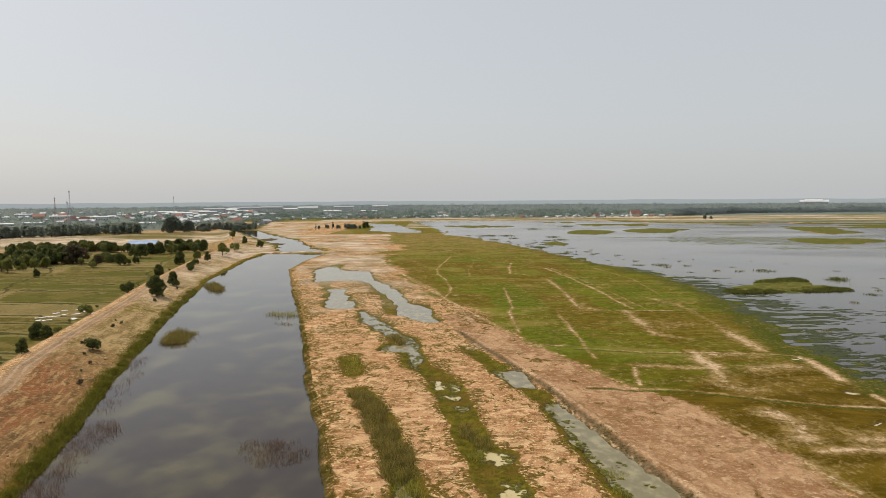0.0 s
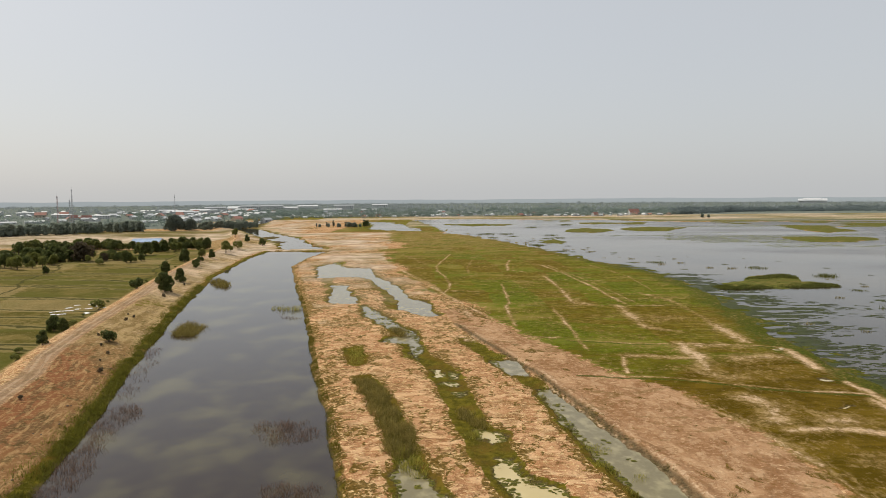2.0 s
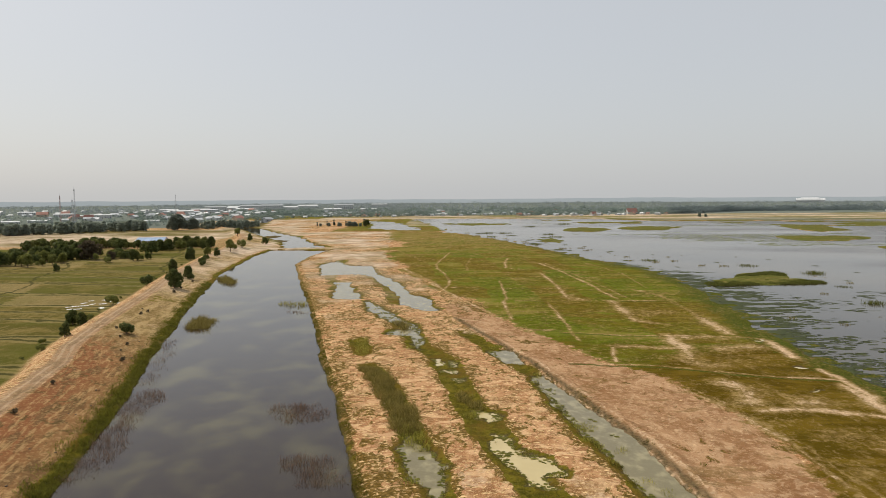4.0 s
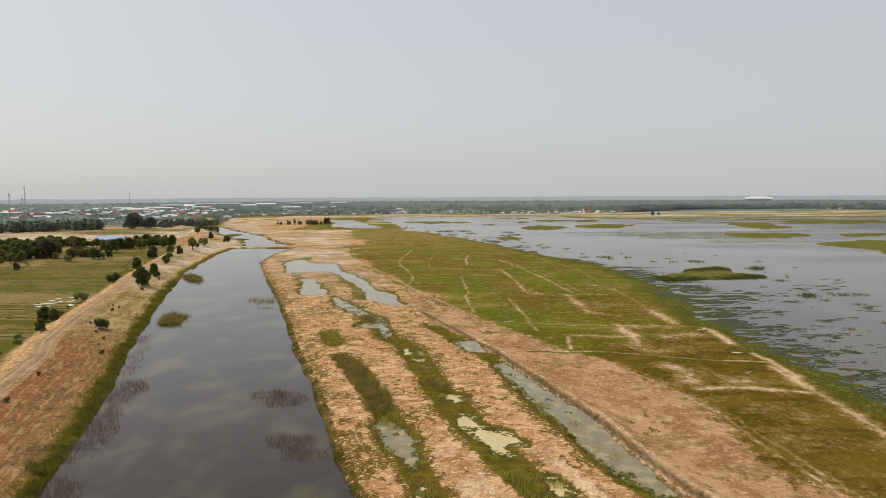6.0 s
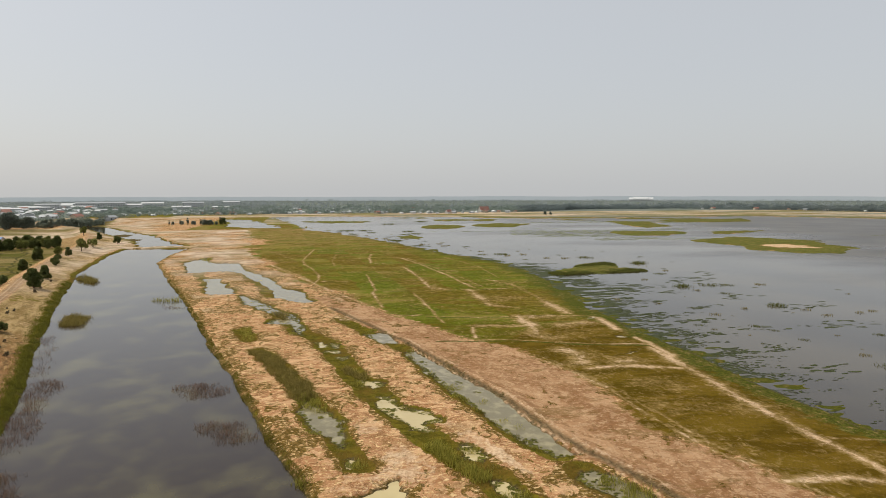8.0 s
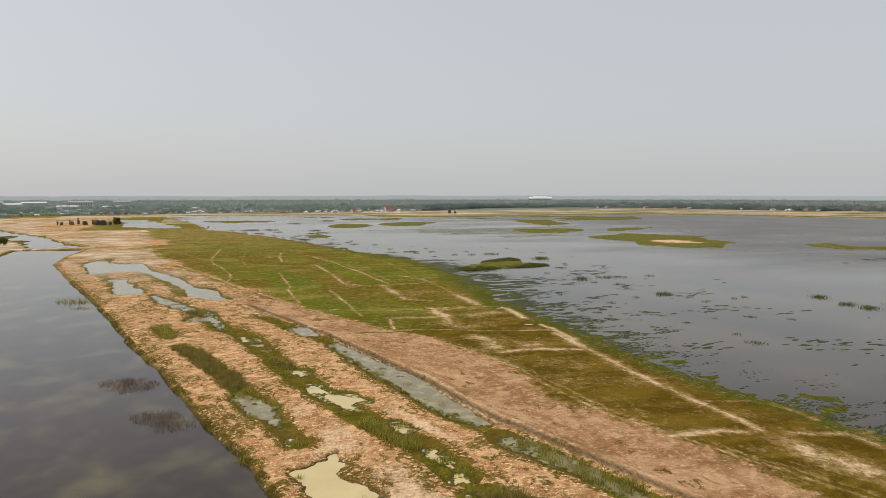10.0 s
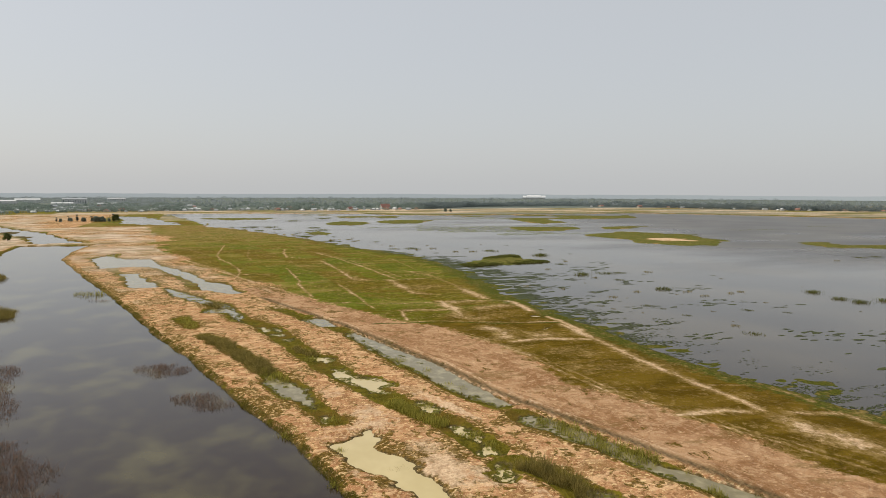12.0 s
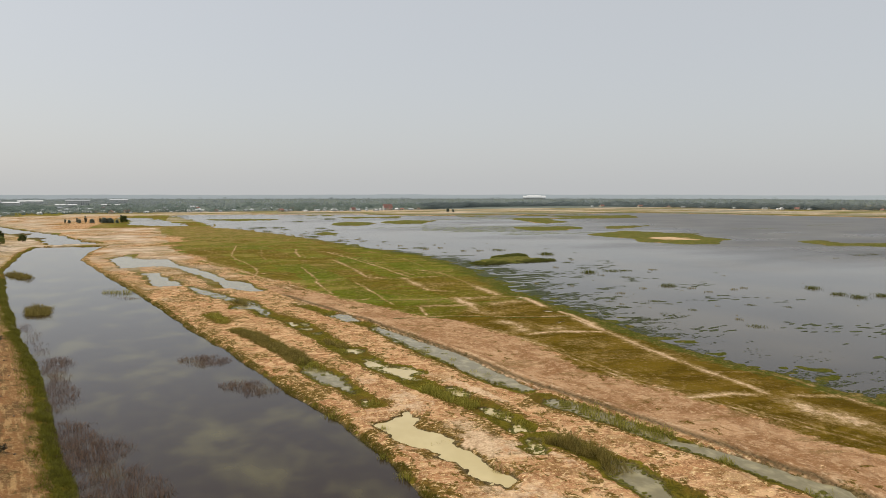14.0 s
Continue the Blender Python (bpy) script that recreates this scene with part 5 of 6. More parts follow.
def make_stadium(x, y):
    top = thing("stadium", "white vaulted stadium roof standing above the distant woods", "stadium", (x, y, 0), radians(-28))
    bm = bmesh.new()
    block(bm, (134, 84, 13), (0, 0, 6))
    part("stand", bm, WALL_WHITE, top)
    for k, (cx, wide, tall) in enumerate(((0, 84, 16), (-54, 22, 12), (56, 26, 13))):
        bm = bmesh.new()
        n = 12
        rows = []
        for i in range(n + 1):
            a = math.pi * i / n
            rows.append([bm.verts.new((cx + s * wide / 2, -46 * math.cos(a) * r, 10 + tall * math.sin(a) * r)) for s in (-1, 1) for r in (1.0, 0.97)])
        for p, q in zip(rows, rows[1:]):
            for i, j in ((0, 2), (1, 3), (0, 1), (2, 3)):
                bm.faces.new((p[i], p[j], q[j], q[i]))
        part("roof", bm, ROOF_WHITE, top)


make_stadium(1915, 3600)


def make_mast(x, y, tall, wide, material, label):
    """A lattice mast: three legs, rings and crossed braces."""
    top = thing("radio_mast", label, "mast", (x, y, height(x, y)), group="masts over the town")
    legs = [(wide * math.cos(a), wide * math.sin(a)) for a in (0.3, 2.39, 4.49)]
    steps = int(tall / 4)
    for lx, ly in legs:
        bm = bmesh.new()
        tube(bm, (lx, ly, 0), (lx * 0.35, ly * 0.35, tall), 0.22, 0.14, 6)
        part("leg", bm, material, top)
    bm = bmesh.new()
    for k in range(steps):
        z0, z1 = tall * k / steps, tall * (k + 1) / steps
        s0, s1 = 1 - 0.65 * k / steps, 1 - 0.65 * (k + 1) / steps
        for i in range(3):
            a, b = legs[i], legs[(i + 1) % 3]
            tube(bm, (a[0] * s0, a[1] * s0, z0), (b[0] * s1, b[1] * s1, z1), 0.09, 0.09, 4)
            tube(bm, (b[0] * s0, b[1] * s0, z0), (a[0] * s1, a[1] * s1, z1), 0.09, 0.09, 4)
    part("lattice", bm, material, top)
    bm = bmesh.new()
    tube(bm, (0, 0, tall - 0.5), (0, 0, tall + 5), 0.12, 0.06, 6)
    for k in range(3):
        tube(bm, (0.9 * math.cos(k * 2.1), 0.9 * math.sin(k * 2.1), tall - 4), (0.9 * math.cos(k * 2.1), 0.9 * math.sin(k * 2.1), tall - 1.5), 0.25, 0.25, 6)
    part("antenna", bm, STEEL, top)


make_mast(-658, 1200, 61, 1.9, STEEL, "tall grey lattice radio mast over the town")
make_mast(-668, 1210, 42, 1.2, STEEL, "shorter grey lattice mast beside the tall one")
make_mast(-690, 1210, 49, 1.8, MAST_RED, "red lattice mobile mast over the town")
make_mast(-722, 1810, 52, 1.8, STEEL, "distant grey lattice mast above white roofs")

# ---------------------------------------------------------------- reeds, grass and floating weed
def blades(r, x, y, z, low, high, width, lean=0.22):
    """Upright tapering blades as faces, one at each place."""
    n = len(x)
    a = r.uniform(0, 2 * math.pi, n)
    h = r.uniform(low, high, n)
    w = width * r.uniform(0.6, 1.3, n)
    dx, dy = np.cos(a) * w / 2, np.sin(a) * w / 2
    lx, ly = r.normal(size=n) * lean * h, r.normal(size=n) * lean * h
    b = np.stack([x, y, z], 1)
    o = np.stack([dx, dy, 0 * dx], 1)
    t = b + np.stack([lx, ly, h], 1)
    return np.stack([b - o, b + o, t + o * 0.35, t - o * 0.35], 1)


def reed_bed(name, label, course, half, per_m2, low, high, material, seed, width=0.09, base=None, kind="stuff", category="reeds", ragged=0.5, lean=0.22):
    """A bed of reeds of a given half width along a course, as one object standing at its middle."""
    r = np.random.default_rng(seed)
    xs, ys = [p[0] for p in course], [p[1] for p in course]
    x0, x1, y0, y1 = min(xs) - half, max(xs) + half, min(ys) - half, max(ys) + half
    n = int((x1 - x0) * (y1 - y0) * per_m2)
    x, y = r.uniform(x0, x1, n), r.uniform(y0, y1, n)
    d = line_distance(x, y, course) if len(course) > 1 else np.hypot(x - xs[0], y - ys[0])
    d = d + half * ragged * waves(x, y, max(half, 1.0), seed)
    clump = waves(x, y, 1.6, seed + 1, 2)
    keep = (d < half * r.uniform(0.75, 1.0, n)) & (clump > r.uniform(-0.9, 0.1, n))
    x, y = x[keep], y[keep]
    z = np.full(len(x), base) if base is not None else land(x, y)[0] - 0.1
    cx, cy = float(np.mean(xs)), float(np.mean(ys))
    cz = float(z.min()) if len(z) else 0.0
    edge = np.clip(1.15 - d[keep] / half * 0.45, 0.5, 1.1)
    q = blades(r, x - cx, y - cy, z - cz, low, high, width, lean)
    edge = edge * (0.85 + 0.55 * waves(x, y, 2.2, seed + 5, 2))
    q[:, 2:, 2] = q[:, :2, 2] + (q[:, 2:, 2] - q[:, :2, 2]) * edge[:, None]
    ob = part(name, quads(name, q), material, at=(cx, cy, cz))
    return tagged(ob, label, category, "", kind)


reed_bed("reed_bed", "tall dun-green reeds filling a furrow", [(-10.5, 153), (-7.4, 144), (-3.4, 130), (-0.4, 118), (0.8, 111)], 3.3, 44, 0.6, 2.0, REED, 31, 0.07, ragged=0.5, lean=0.32)
reed_bed("reed_bed", "green undergrowth among the furrow reeds", [(-10.5, 153), (-7.4, 144), (-3.4, 130), (-0.4, 118), (0.8, 111)], 3.0, 16, 0.3, 0.9, SEDGE, 30, 0.12, ragged=0.4, lean=0.45)
reed_bed("reed_bed", "low green rushes in a furrow", [(-17, 187), (-15, 173)], 2.4, 9, 0.7, 1.4, REED_GREEN, 32)
reed_bed("reed_bed", "green rushes at a pond edge", [(1.2, 109), (4.2, 101)], 2.0, 22, 0.9, 1.8, REED_GREEN, 33)
reed_bed("reed_bed", "dark rushes beside silty puddles", [(11.5, 131), (14.8, 123)], 1.7, 24, 0.8, 1.7, REED, 34, ragged=0.75, lean=0.38)
reed_bed("reed_bed", "yellow-green rushes in shallow water", [(22.6, 77), (24.5, 70), (27, 62)], 2.1, 24, 0.9, 2.0, REED_GREEN, 35)
reed_bed("reed_bed", "tall dry reeds at a pond end", [(33.4, 39.5), (36.5, 32), (36.6, 27)], 2.3, 28, 1.4, 2.5, REED, 36, ragged=0.75, lean=0.38)
reed_bed("reed_bed", "bright green rushes filling the ditch", [(46.5, 57), (49.6, 46), (52.6, 36)], 2.4, 26, 0.9, 1.8, REED_GREEN, 37)
reed_bed("reed_bed", "dark rushes in a narrow pond", [(-8.4, 217), (-5.2, 207)], 2.0, 18, 1.2, 2.3, REED, 38, ragged=0.75, lean=0.38)
reed_bed("reed_bed", "small green rush island in a pond", [(-63, 444), (-60, 436)], 4.0, 6, 1.0, 1.8, REED_GREEN, 39)
reed_bed("reed_bed", "tall reeds standing out from the channel bank", [(-79, 224), (-76, 214)], 4.8, 24, 0.9, 2.6, REED, 40, 0.07, -0.2, ragged=0.7, lean=0.35)
reed_bed("reed_bed", "reeds along the channel bank", [(-113, 352), (-106, 340), (-102, 330)], 4.0, 10, 1.2, 2.4, REED, 41, base=-0.2)
reed_bed("reed_bed", "sparse green reeds in open channel water", [(-58, 262), (-50, 260)], 3.2, 5, 1.0, 2.2, REED_GREEN, 42, base=-0.2)
reed_bed("reed_bed", "sparse low reeds in channel water", [(-51, 243), (-45, 241)], 2.6, 4, 0.5, 1.1, REED_RED, 43, base=-0.2, ragged=1.0, lean=0.5)
reed_bed("reed_bed", "drowned brown reed stems near the spit", [(-23.5, 124), (-18.5, 120)], 4.6, 20, 0.3, 1.2, REED_RED, 44, 0.06, -0.2, ragged=1.0, lean=0.5)
reed_bed("reed_bed", "drowned brown reed stems near the spit", [(-15, 95), (-11, 91)], 4.2, 20, 0.3, 1.2, REED_RED, 45, 0.06, -0.2, ragged=1.0, lean=0.5)
reed_bed("reed_bed", "drowned red-brown reeds below the embankment", [(-58, 136), (-53, 112), (-49, 92)], 3.2, 13, 0.4, 1.4, REED_RED, 46, 0.06, -0.2, ragged=1.0, lean=0.5)
reed_bed("reed_bed", "drowned red-brown reeds below the embankment", [(-45, 78), (-40, 60), (-35, 46), (-31, 34)], 4.8, 18, 0.4, 1.5, REED_RED, 47, 0.06, -0.2, ragged=1.0, lean=0.5)
reed_bed("reed_bed", "thin drowned stems along the bank", [(-76, 192), (-69, 168), (-62, 145)], 2.2, 4, 0.5, 1.2, REED_RED, 48, 0.06, -0.2, ragged=1.0, lean=0.5)
for k, (px, py) in enumerate(((38.5, 87), (40.6, 84), (34, 112), (31.5, 126), (38, 100), (22, 178), (30, 149), (54.5, 22.5), (59, 9), (-2, 178),
                              (28.6, 74), (30.4, 56), (9.6, 71), (13, 118), (0.5, 66.5), (3.6, 44), (4.6, 36))):
    reed_bed("rush_tuft", "tuft of green rushes by the water", [(px, py)], 1.3 + 0.5 * (k % 3), 24, 0.6, 1.3, REED_GREEN, 60 + k)


for k in range(26):
    s = rng.uniform(0, 1)
    py = 72 + 74 * s
    px = np.interp(py, (70, 78, 88, 103, 113, 124, 136, 147), (41.4, 38, 35.6, 33, 32.2, 31, 29.6, 27.6)) + rng.uniform(-0.3, 1.6)
    reed_bed("rush_tuft", "tuft of green rushes along the ditch", [(px, py)], rng.uniform(0.6, 1.4), 22, 0.35, 0.95, SEDGE if k % 2 else REED_GREEN, 140 + k)
for k, (px, py) in enumerate(((-60, 372), (-50, 372), (-38, 366), (-20, 318), (-14, 270), (-6, 262), (-34, 300), (-46, 322), (-30, 262), (-20, 246),
                              (-12, 226), (-3, 205), (1, 182), (17, 104), (21, 99), (26, 90), (19, 92), (30, 66), (32, 50), (27, 38), (16, 62), (8, 57),
                              (19, 33), (15, 47), (56, 30), (60, 20), (8, 92), (3, 88))):
    reed_bed("rush_tuft", "tuft of olive rushes at a pond edge", [(px, py)], 0.9 + 0.35 * (k % 4), 18, 0.4, 1.0, REED if k % 3 else REED_GREEN, 180 + k)


reed_bed("rush_tuft", "small dark tuft of sedge on bare clay", [(49, 93)], 0.8, 40, 0.25, 0.6, SEDGE, 240, 0.08, ragged=0.6)


def bank_grass(name, label, course, inner, outer, per_m, low, high, seed, material, yspan, tail=0.0):
    """A ragged band of grass beside a bank line, in one mesh."""
    r = np.random.default_rng(seed)
    n = int((yspan[1] - yspan[0]) * per_m)
    y = yspan[0] + (yspan[1] - yspan[0]) * r.uniform(0, 1, n) ** 1.5
    x = np.interp(y, [p[1] for p in course], [p[0] for p in course]) + r.uniform(inner, outer, n) - tail * r.uniform(0, 1, n) ** 4
    z, cover = land(x, y)
    keep = (z > -0.12) & (waves(x, y, 3, seed, 2) > r.uniform(-0.8, 0.3, n))
    x, y, z = x[keep], y[keep], z[keep]
    q = blades(r, x, y, z - 0.06, low, high, 0.10, 0.45)
    q[:, 2:, 2] = q[:, :2, 2] + (q[:, 2:, 2] - q[:, :2, 2]) * np.clip(0.8 + 0.8 * waves(x, y, 3.5, seed + 7, 3), 0.25, 1.7)[:, None]
    ob = part(name, quads(name, q), material)
    return tagged(ob, label, "grass", kind="stuff")


bank_grass("bank_grass", "thick green grass along the embankment foot", LEFT_BANK, -1.9, 0.8, 380, 0.15, 0.8, 71, BANK_TURF, (28, 330), 3.4)
bank_grass("bank_grass", "olive grass fringe along the spit", RIGHT_BANK, -0.5, 1.5, 110, 0.1, 0.5, 72, SEDGE, (25, 330))


def furrow_grass():
    """Grass and weeds in the damp furrows and round the ponds."""
    r = np.random.default_rng(81)
    n = 150000
    y = 14 + 210 * r.uniform(0, 1, n) ** 1.4
    mid = np.interp(y, (14, 60, 110, 160, 224), (42, 28, 18, 6, -12))
    x = mid + r.uniform(-34, 30, n)
    z, cover = land(x, y)
    keep = (cover["furrow"] + 0.35 * waves(x, y, 2.4, 82, 2) > r.uniform(0.45, 1.0, n)) & (z > POND_LEVEL - 0.08)
    x, y, z = x[keep], y[keep], z[keep]
    ob = part("furrow_grass", quads("furrow_grass", blades(r, x, y, z - 0.05, 0.06, 0.28, 0.12, 0.6)), SEDGE)
    return tagged(ob, "low green weeds in the damp furrows", "grass", kind="stuff")


furrow_grass()
reed_bed("island_reeds", "thick green reeds covering a lake island", [(141, 317), (160, 321), (185, 323)], 8, 26, 0.4, 1.1, LAKE_REED, 91, 0.22, 0.1, "stuff", ragged=0.35)
reed_bed("island_reeds", "taller green reeds at the back of an island", [(168, 345), (184, 355)], 8, 22, 0.6, 1.7, LAKE_REED, 92, 0.22, 0.1, "stuff", ragged=0.35)


def isle_reeds(pts, seed):
    """Low green reeds over one of the wide lake islands."""
    r = np.random.default_rng(seed)
    xs, ys = [p[0] for p in pts], [p[1] for p in pts]
    n = int((max(xs) - min(xs) + 40) * (max(ys) - min(ys) + 60) * 0.32)
    x, y = r.uniform(min(xs) - 20, max(xs) + 20, n), r.uniform(min(ys) - 30, max(ys) + 30, n)
    z, cover = land(x, y)
    keep = (z > 0.02) & (waves(x, y, 12, seed, 2) > r.uniform(-0.9, 0.2, n)) & (cover["furrow"] > 0.5)
    x, y, z = x[keep], y[keep], z[keep]
    far = np.hypot(x, y).mean() / 500 if len(x) else 1
    ob = part("island_reeds", quads("island_reeds", blades(r, x, y, z - 0.1, 0.15, 0.5, 0.5 * far, 0.6)), LAKE_REED)
    tagged(ob, "low green reeds covering a flat lake island", "reeds", kind="stuff")


for k, pts in enumerate(ISLES[1:]):
    isle_reeds(pts, 400 + k)


def make_lake_tuft(seed, label, wide, tall, count, material):
    """A small stand of water plants."""
    r = np.random.default_rng(seed)
    x, y = r.normal(size=count) * wide * 0.5, r.normal(size=count) * wide * 0.5
    return tagged(part("water_plant", quads("water_plant", blades(r, x, y, 0 * x - 0.1, tall * 0.3, tall * 0.75, 0.22, 0.4)), material), label, "water plant", kind="stuff")


TUFTS = [make_lake_tuft(101, "green clump of reeds standing in the lake", 4.5, 2.4, 170, LAKE_REED),
         make_lake_tuft(102, "sparse dark stems standing in the lake", 2.2, 1.5, 40, REED),
         make_lake_tuft(103, "low green water plants in the lake", 5.5, 1.2, 150, LAKE_REED)]


def float_at(k, x, y, s):
    t = TUFTS[k]
    m = pose(x, y, 0.0, 0, 0, rng.uniform(0, 360))
    if t.name in used:
        ob = copy_thing(t, m)
    else:
        used.add(t.name)
        ob = t
        ob.matrix_world = m
    ob.scale = (0.72 * s, 0.72 * s, 0.72 * s)
    tagged(ob, group="water plants in the lake")


for k, x, y, s in ((0, 177, 255, 1.2), (2, 192, 256, 1.2), (2, 200, 256, 1.0), (1, 217, 254, 1.2), (0, 182, 197, 1.0), (0, 238, 168, 1.0),
                   (2, 207, 357, 1.4), (1, 176, 242, 1.0), (2, 183, 231, 0.8), (0, 232, 150, 0.9), (0, 246, 140, 1.0), (1, 148, 185, 1.0),
                   (1, 166, 194, 1.0)):
    float_at(k, x, y, s)
for k, x, y, s in ((1, 186, 175, 1.0), (1, 187, 187, 1.0), (1, 202, 177, 1.0), (1, 209, 179, 1.0), (1, 172, 283, 1.1),
                   (2, 193, 305, 0.9), (1, 204, 318, 1.0), (1, 372, 267, 1.0), (2, 405, 278, 1.1), (2, 420, 278, 1.2), (2, 122, 756, 2.0),
                   (2, 123, 707, 2.0), (1, 143, 427, 1.4), (1, 157, 435, 1.4), (1, 164, 405, 1.4), (1, 176, 401, 1.4), (2, 191, 403, 1.6),
                   (0, 210, 361, 1.3), (2, 54, 791, 2.2), (2, 74, 788, 2.2), (2, 125, 952, 2.5), (2, 184, 1032, 3.0), (1, 129, 225, 1.0),
                   (1, 140, 212, 0.9), (2, 146, 108, 0.8), (1, 150, 120, 0.9), (0, 233, 141, 1.0)):
    float_at(k, x, y, s)
for k in range(50):
    y = rng.uniform(120, 520)
    x = np.interp(y, [p[1] for p in SHORE[::-1]], [p[0] for p in SHORE[::-1]]) + 14 + abs(rng.normal()) * 55
    if 125 < x < 200 and 290 < y < 375:
        continue
    float_at(int(rng.integers(1, 3)), x, y, rng.uniform(0.25, 0.65))
for k in range(40):
    y = rng.uniform(420, 820)
    x = np.interp(y, [p[1] for p in SHORE[::-1]], [p[0] for p in SHORE[::-1]]) + 8 + abs(rng.normal()) * 26
    float_at(int(rng.integers(1, 3)), x, y, rng.uniform(0.7, 1.7))


def mats(r, x, y, long, wide, z):
    """Ragged flat mats of weed lying on the water, each a ring of eight corners cut into four-cornered faces."""
    n = len(x)
    a = np.arange(8) * math.pi / 4
    rim = r.uniform(0.55, 1.25, (n, 8))
    tilt = r.normal(size=(n, 1)) * 0.16
    px, py = np.cos(a) * rim * long[:, None], np.sin(a) * rim * wide[:, None]
    px, py = px - py * tilt, py + px * tilt
    p = np.stack([x[:, None] + px, y[:, None] + py, np.broadcast_to((z + 0.03 * r.uniform(0, 1, n))[:, None], (n, 8))], 2)
    return np.concatenate([p[:, [0, 1, 2, 3]], p[:, [0, 3, 4, 7]], p[:, [7, 4, 5, 6]]])


def floating_weed():
    """Drawn-out mats of weed, closed by the shore and ever thinner towards the open lake."""
    r = np.random.default_rng(111)
    n = 150000
    y = 2 + 430 * r.uniform(0, 1, n) ** 0.9
    off = -1.5 + 78 * r.uniform(0, 1, n) ** 1.3
    x = np.interp(y, [p[1] for p in SHORE[::-1]], [p[0] for p in SHORE[::-1]]) + off
    reach = np.interp(y, (0, 60, 110, 160, 220, 280, 340, 400, 430), (30, 32, 32, 36, 46, 44, 34, 20, 9))
    thick = 0.80 - off / reach + 0.85 * waves(x * 0.4, y, 9, 112, 3)
    keep = (thick > r.uniform(0.05, 1.3, n)) & (waves(x * 0.35, y, 2.6, 113, 2) > -0.1 + 0.25 * off / reach)
    x, y, off = x[keep], y[keep], off[keep]
    long = r.uniform(0.15, 0.75, len(x)) ** 1.3 * np.clip(y / 120, 0.7, 2.2)
    q = mats(r, x, y, long * 1.3, long * r.uniform(0.3, 0.6, len(x)), 0.02)
    ob = part("floating_weed", quads("floating_weed", q), PAD)
    return tagged(ob, "dark drawn-out mats of weed in the shallows", "water weed", kind="stuff")


def scattered_weed():
    """Single dark mats far out on the still lake."""
    r = np.random.default_rng(114)
    n = 2600
    y = r.uniform(60, 330, n)
    x = np.interp(y, [p[1] for p in SHORE[::-1]], [p[0] for p in SHORE[::-1]]) + 10 + 90 * r.uniform(0, 1, n) ** 1.6
    keep = waves(x * 0.5, y, 16, 115, 2) > 0.22
    x, y = x[keep], y[keep]
    long = r.uniform(0.7, 2.4, len(x))
    ob = part("floating_weed", quads("floating_weed", mats(r, x, y, long, long * 0.35, 0.02)), PAD)
    return tagged(ob, "scattered dark rafts of weed on still water", "water weed", kind="stuff")


def lake_film():
    """Pale green weed film in streaks between the far islands."""
    r = np.random.default_rng(116)
    n = 26000
    y = r.uniform(560, 1250, n)
    x = r.uniform(60, 900, n)
    z, cover = land(x, y)
    keep = (z < 0.0) & (waves(x * 0.25, y, 38, 117, 3) > 0.26 + 0.25 * (np.abs(x / y - 0.5) > 0.17))
    x, y = x[keep], y[keep]
    long = r.uniform(1.2, 5.0, len(x))
    ob = part("weed_film", quads("weed_film", mats(r, x, y, long, long * 0.4, 0.02)), FILM)
    return tagged(ob, "pale green film of weed in streaks on the lake", "water weed", kind="stuff")


scattered_weed()
lake_film()
floating_weed()


def pond_weed():
    """Dark mats of weed along the edges of the clear ponds and out in them."""
    r = np.random.default_rng(151)
    q = []
    for silty, pts in PONDS:
        xs, ys = [p[0] for p in pts], [p[1] for p in pts]
        if max(ys) > 300 or silty == 2:
            continue
        n = int((max(ys) - min(ys) + 4) * (max(xs) - min(xs) + 3) * (3.0 if silty else 2.2))
        x, y = r.uniform(min(xs) - 1.5, max(xs) + 1.5, n), r.uniform(min(ys) - 2, max(ys) + 2, n)
        d = border(x, y, pts) + 1.0 * waves(x, y, 3.2, 152, 3)
        keep = (line_distance(x, y, BERM) > 4.4) & (d < 0.9) & ((d > -0.75) | (waves(x, y, 4.5, 153, 2) > (0.5 if silty else 0.42)))
        x, y = x[keep], y[keep]
        long = r.uniform(0.18, 0.55, len(x))
        q.append(mats(r, x, y, long, long * r.uniform(0.6, 1.1, len(x)), POND_LEVEL + 0.03))
    q = np.concatenate(q)
    ob = part("pond_weed", quads("pond_weed", q), BANK_TURF)
    return tagged(ob, "dark green mats of weed in the shallow ponds", "water weed", kind="stuff")


pond_weed()


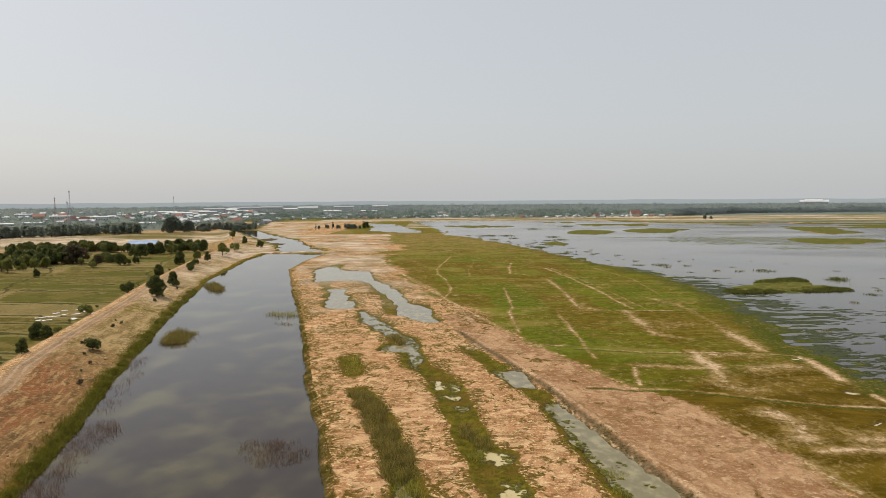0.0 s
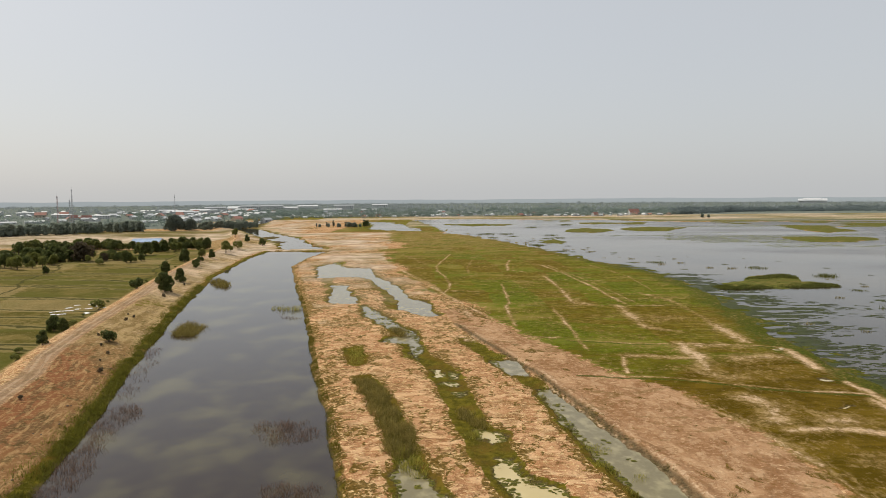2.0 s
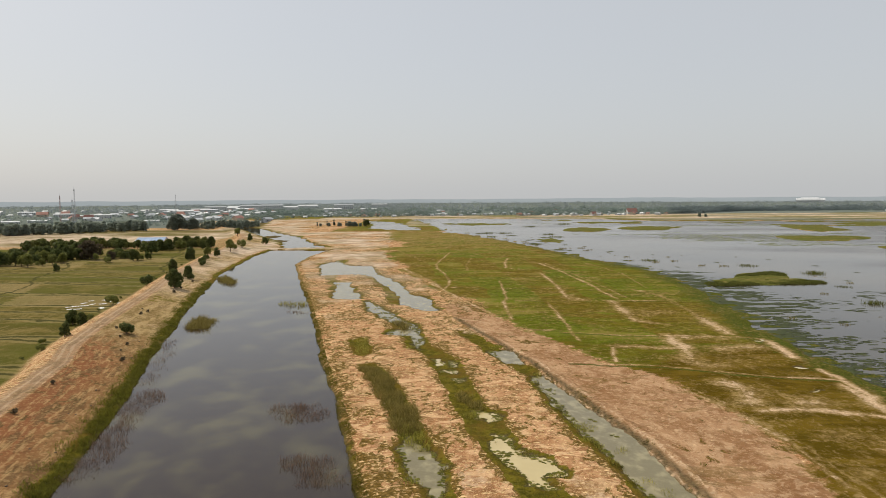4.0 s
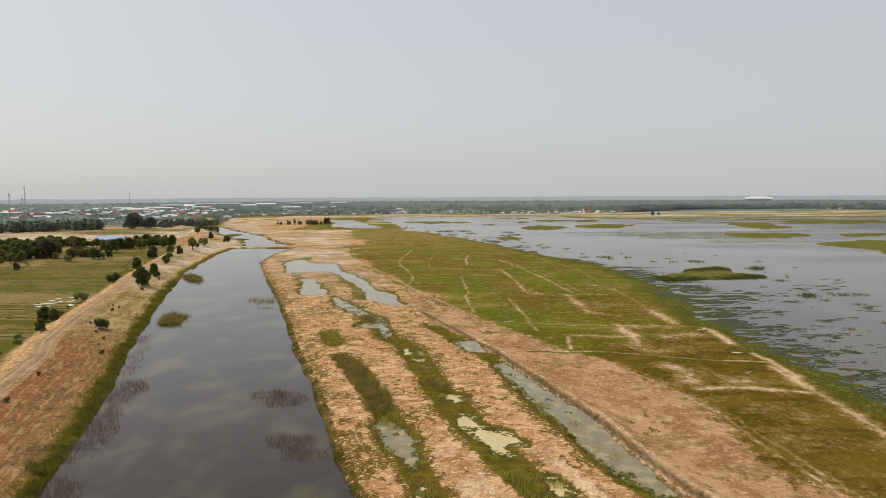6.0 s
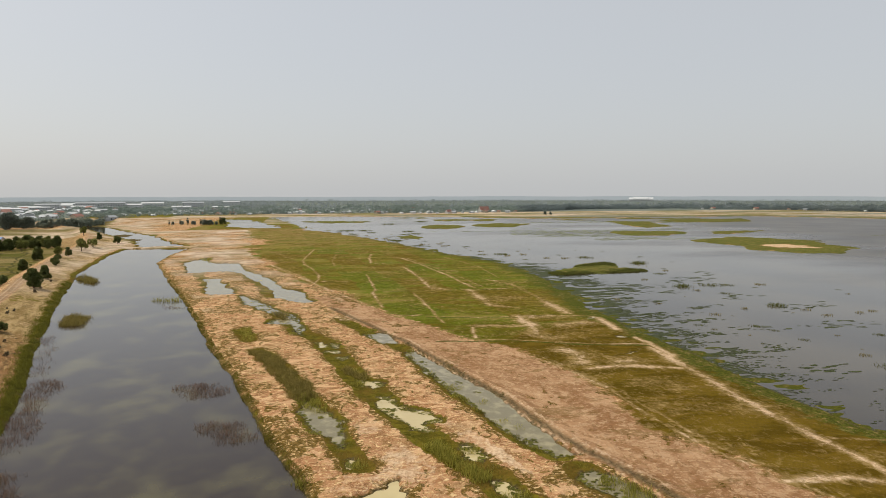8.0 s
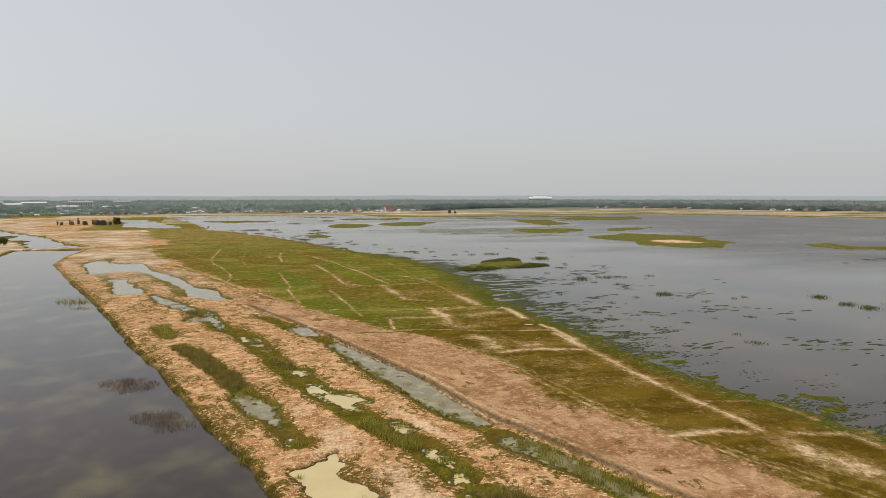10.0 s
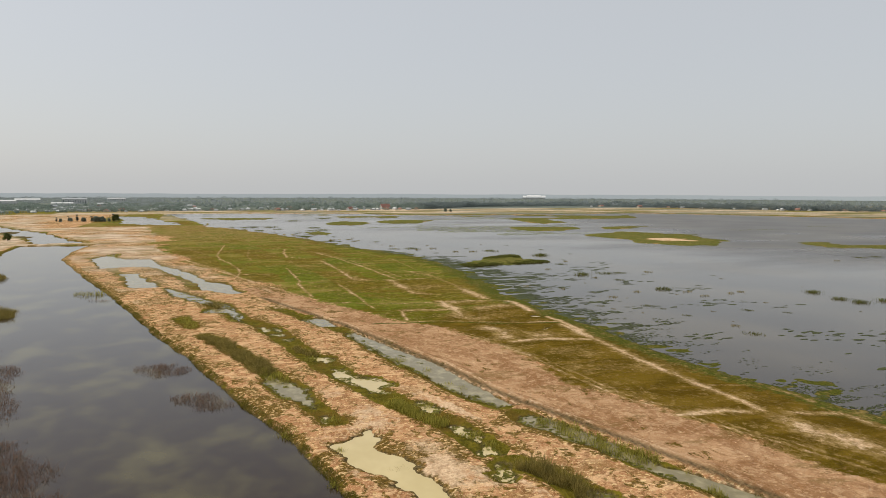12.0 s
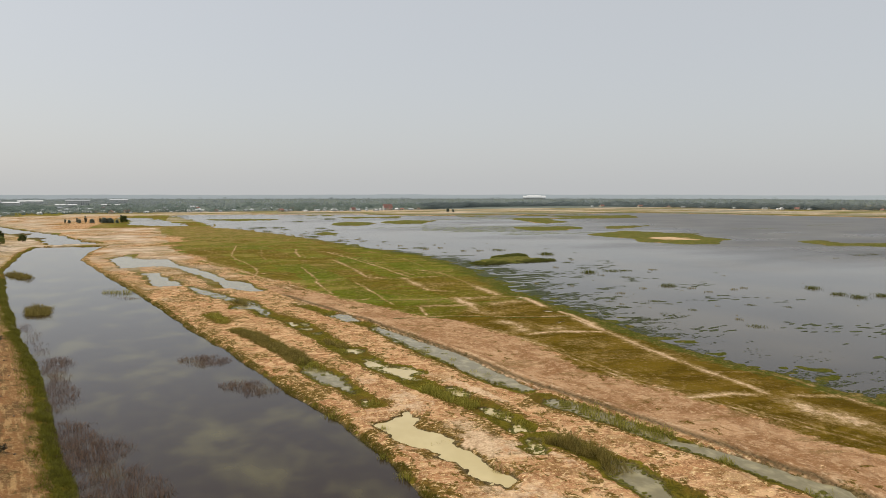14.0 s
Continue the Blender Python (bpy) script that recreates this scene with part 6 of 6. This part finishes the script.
def white_sheeting():
    """Torn pale plastic sheets left lying on a field."""
    r = np.random.default_rng(121)
    m = plain_material("plastic_sheet", (0.62, 0.62, 0.58), (0.76, 0.76, 0.72), 1.0, 0.5)
    for k in range(16):
        x, y = -135 + r.normal() * 5.0, 259 + r.normal() * 7
        bm = bmesh.new()
        n = 9
        w, d, a = r.uniform(0.7, 1.9), r.uniform(0.6, 1.7), r.uniform(-1.2, 1.2)
        rows = []
        for i in range(n):
            u = -1 + 2 * i / (n - 1)
            e = d * (0.5 + 0.5 * r.uniform())
            rows.append([bm.verts.new((u * w, s * e + 0.2 * math.sin(3 * u), 0.12 + 0.10 * r.uniform())) for s in (-1, 0, 1)])
        for p, q in zip(rows, rows[1:]):
            for i in (0, 1):
                bm.faces.new((p[i], p[i + 1], q[i + 1], q[i]))
        ob = part("plastic_sheet", bm, m, at=(x, y, height(x, y)))
        ob.rotation_euler.z = a
        tagged(ob, "crumpled white plastic sheet on the stubble field", "sheeting", "sheets on the field")


white_sheeting()


def clods():
    """Dark clods of earth on the embankment foot."""
    r = np.random.default_rng(131)
    m = plain_material("dark_earth_clod", (0.060, 0.038, 0.024), (0.110, 0.075, 0.048), 0.3)
    meshes = []
    for k in range(4):
        bm = bmesh.new()
        bmesh.ops.create_icosphere(bm, subdivisions=2, radius=0.5)
        for v in bm.verts:
            f = 0.75 + 0.5 * r.uniform()
            v.co = Vector((v.co.x * f, v.co.y * f, max(v.co.z, -0.2) * 0.6 * f))
        meshes.append(from_bm("earth_clod", bm))
    for k in range(14):
        y = 60 + 130 * r.uniform() ** 1.3
        x = np.interp(y, [p[1] for p in LEFT_BANK], [p[0] for p in LEFT_BANK]) - r.uniform(3.5, 9.5)
        ob = part("earth_clod", meshes[k % 4], m, at=(x, y, height(x, y) + 0.05))
        ob.scale = [r.uniform(0.25, 0.55)] * 3
        ob.rotation_euler.z = r.uniform(0, 6.28)
        tagged(ob, "dark lump of earth on the bank slope", "earth clod", "clods on the embankment")


clods()
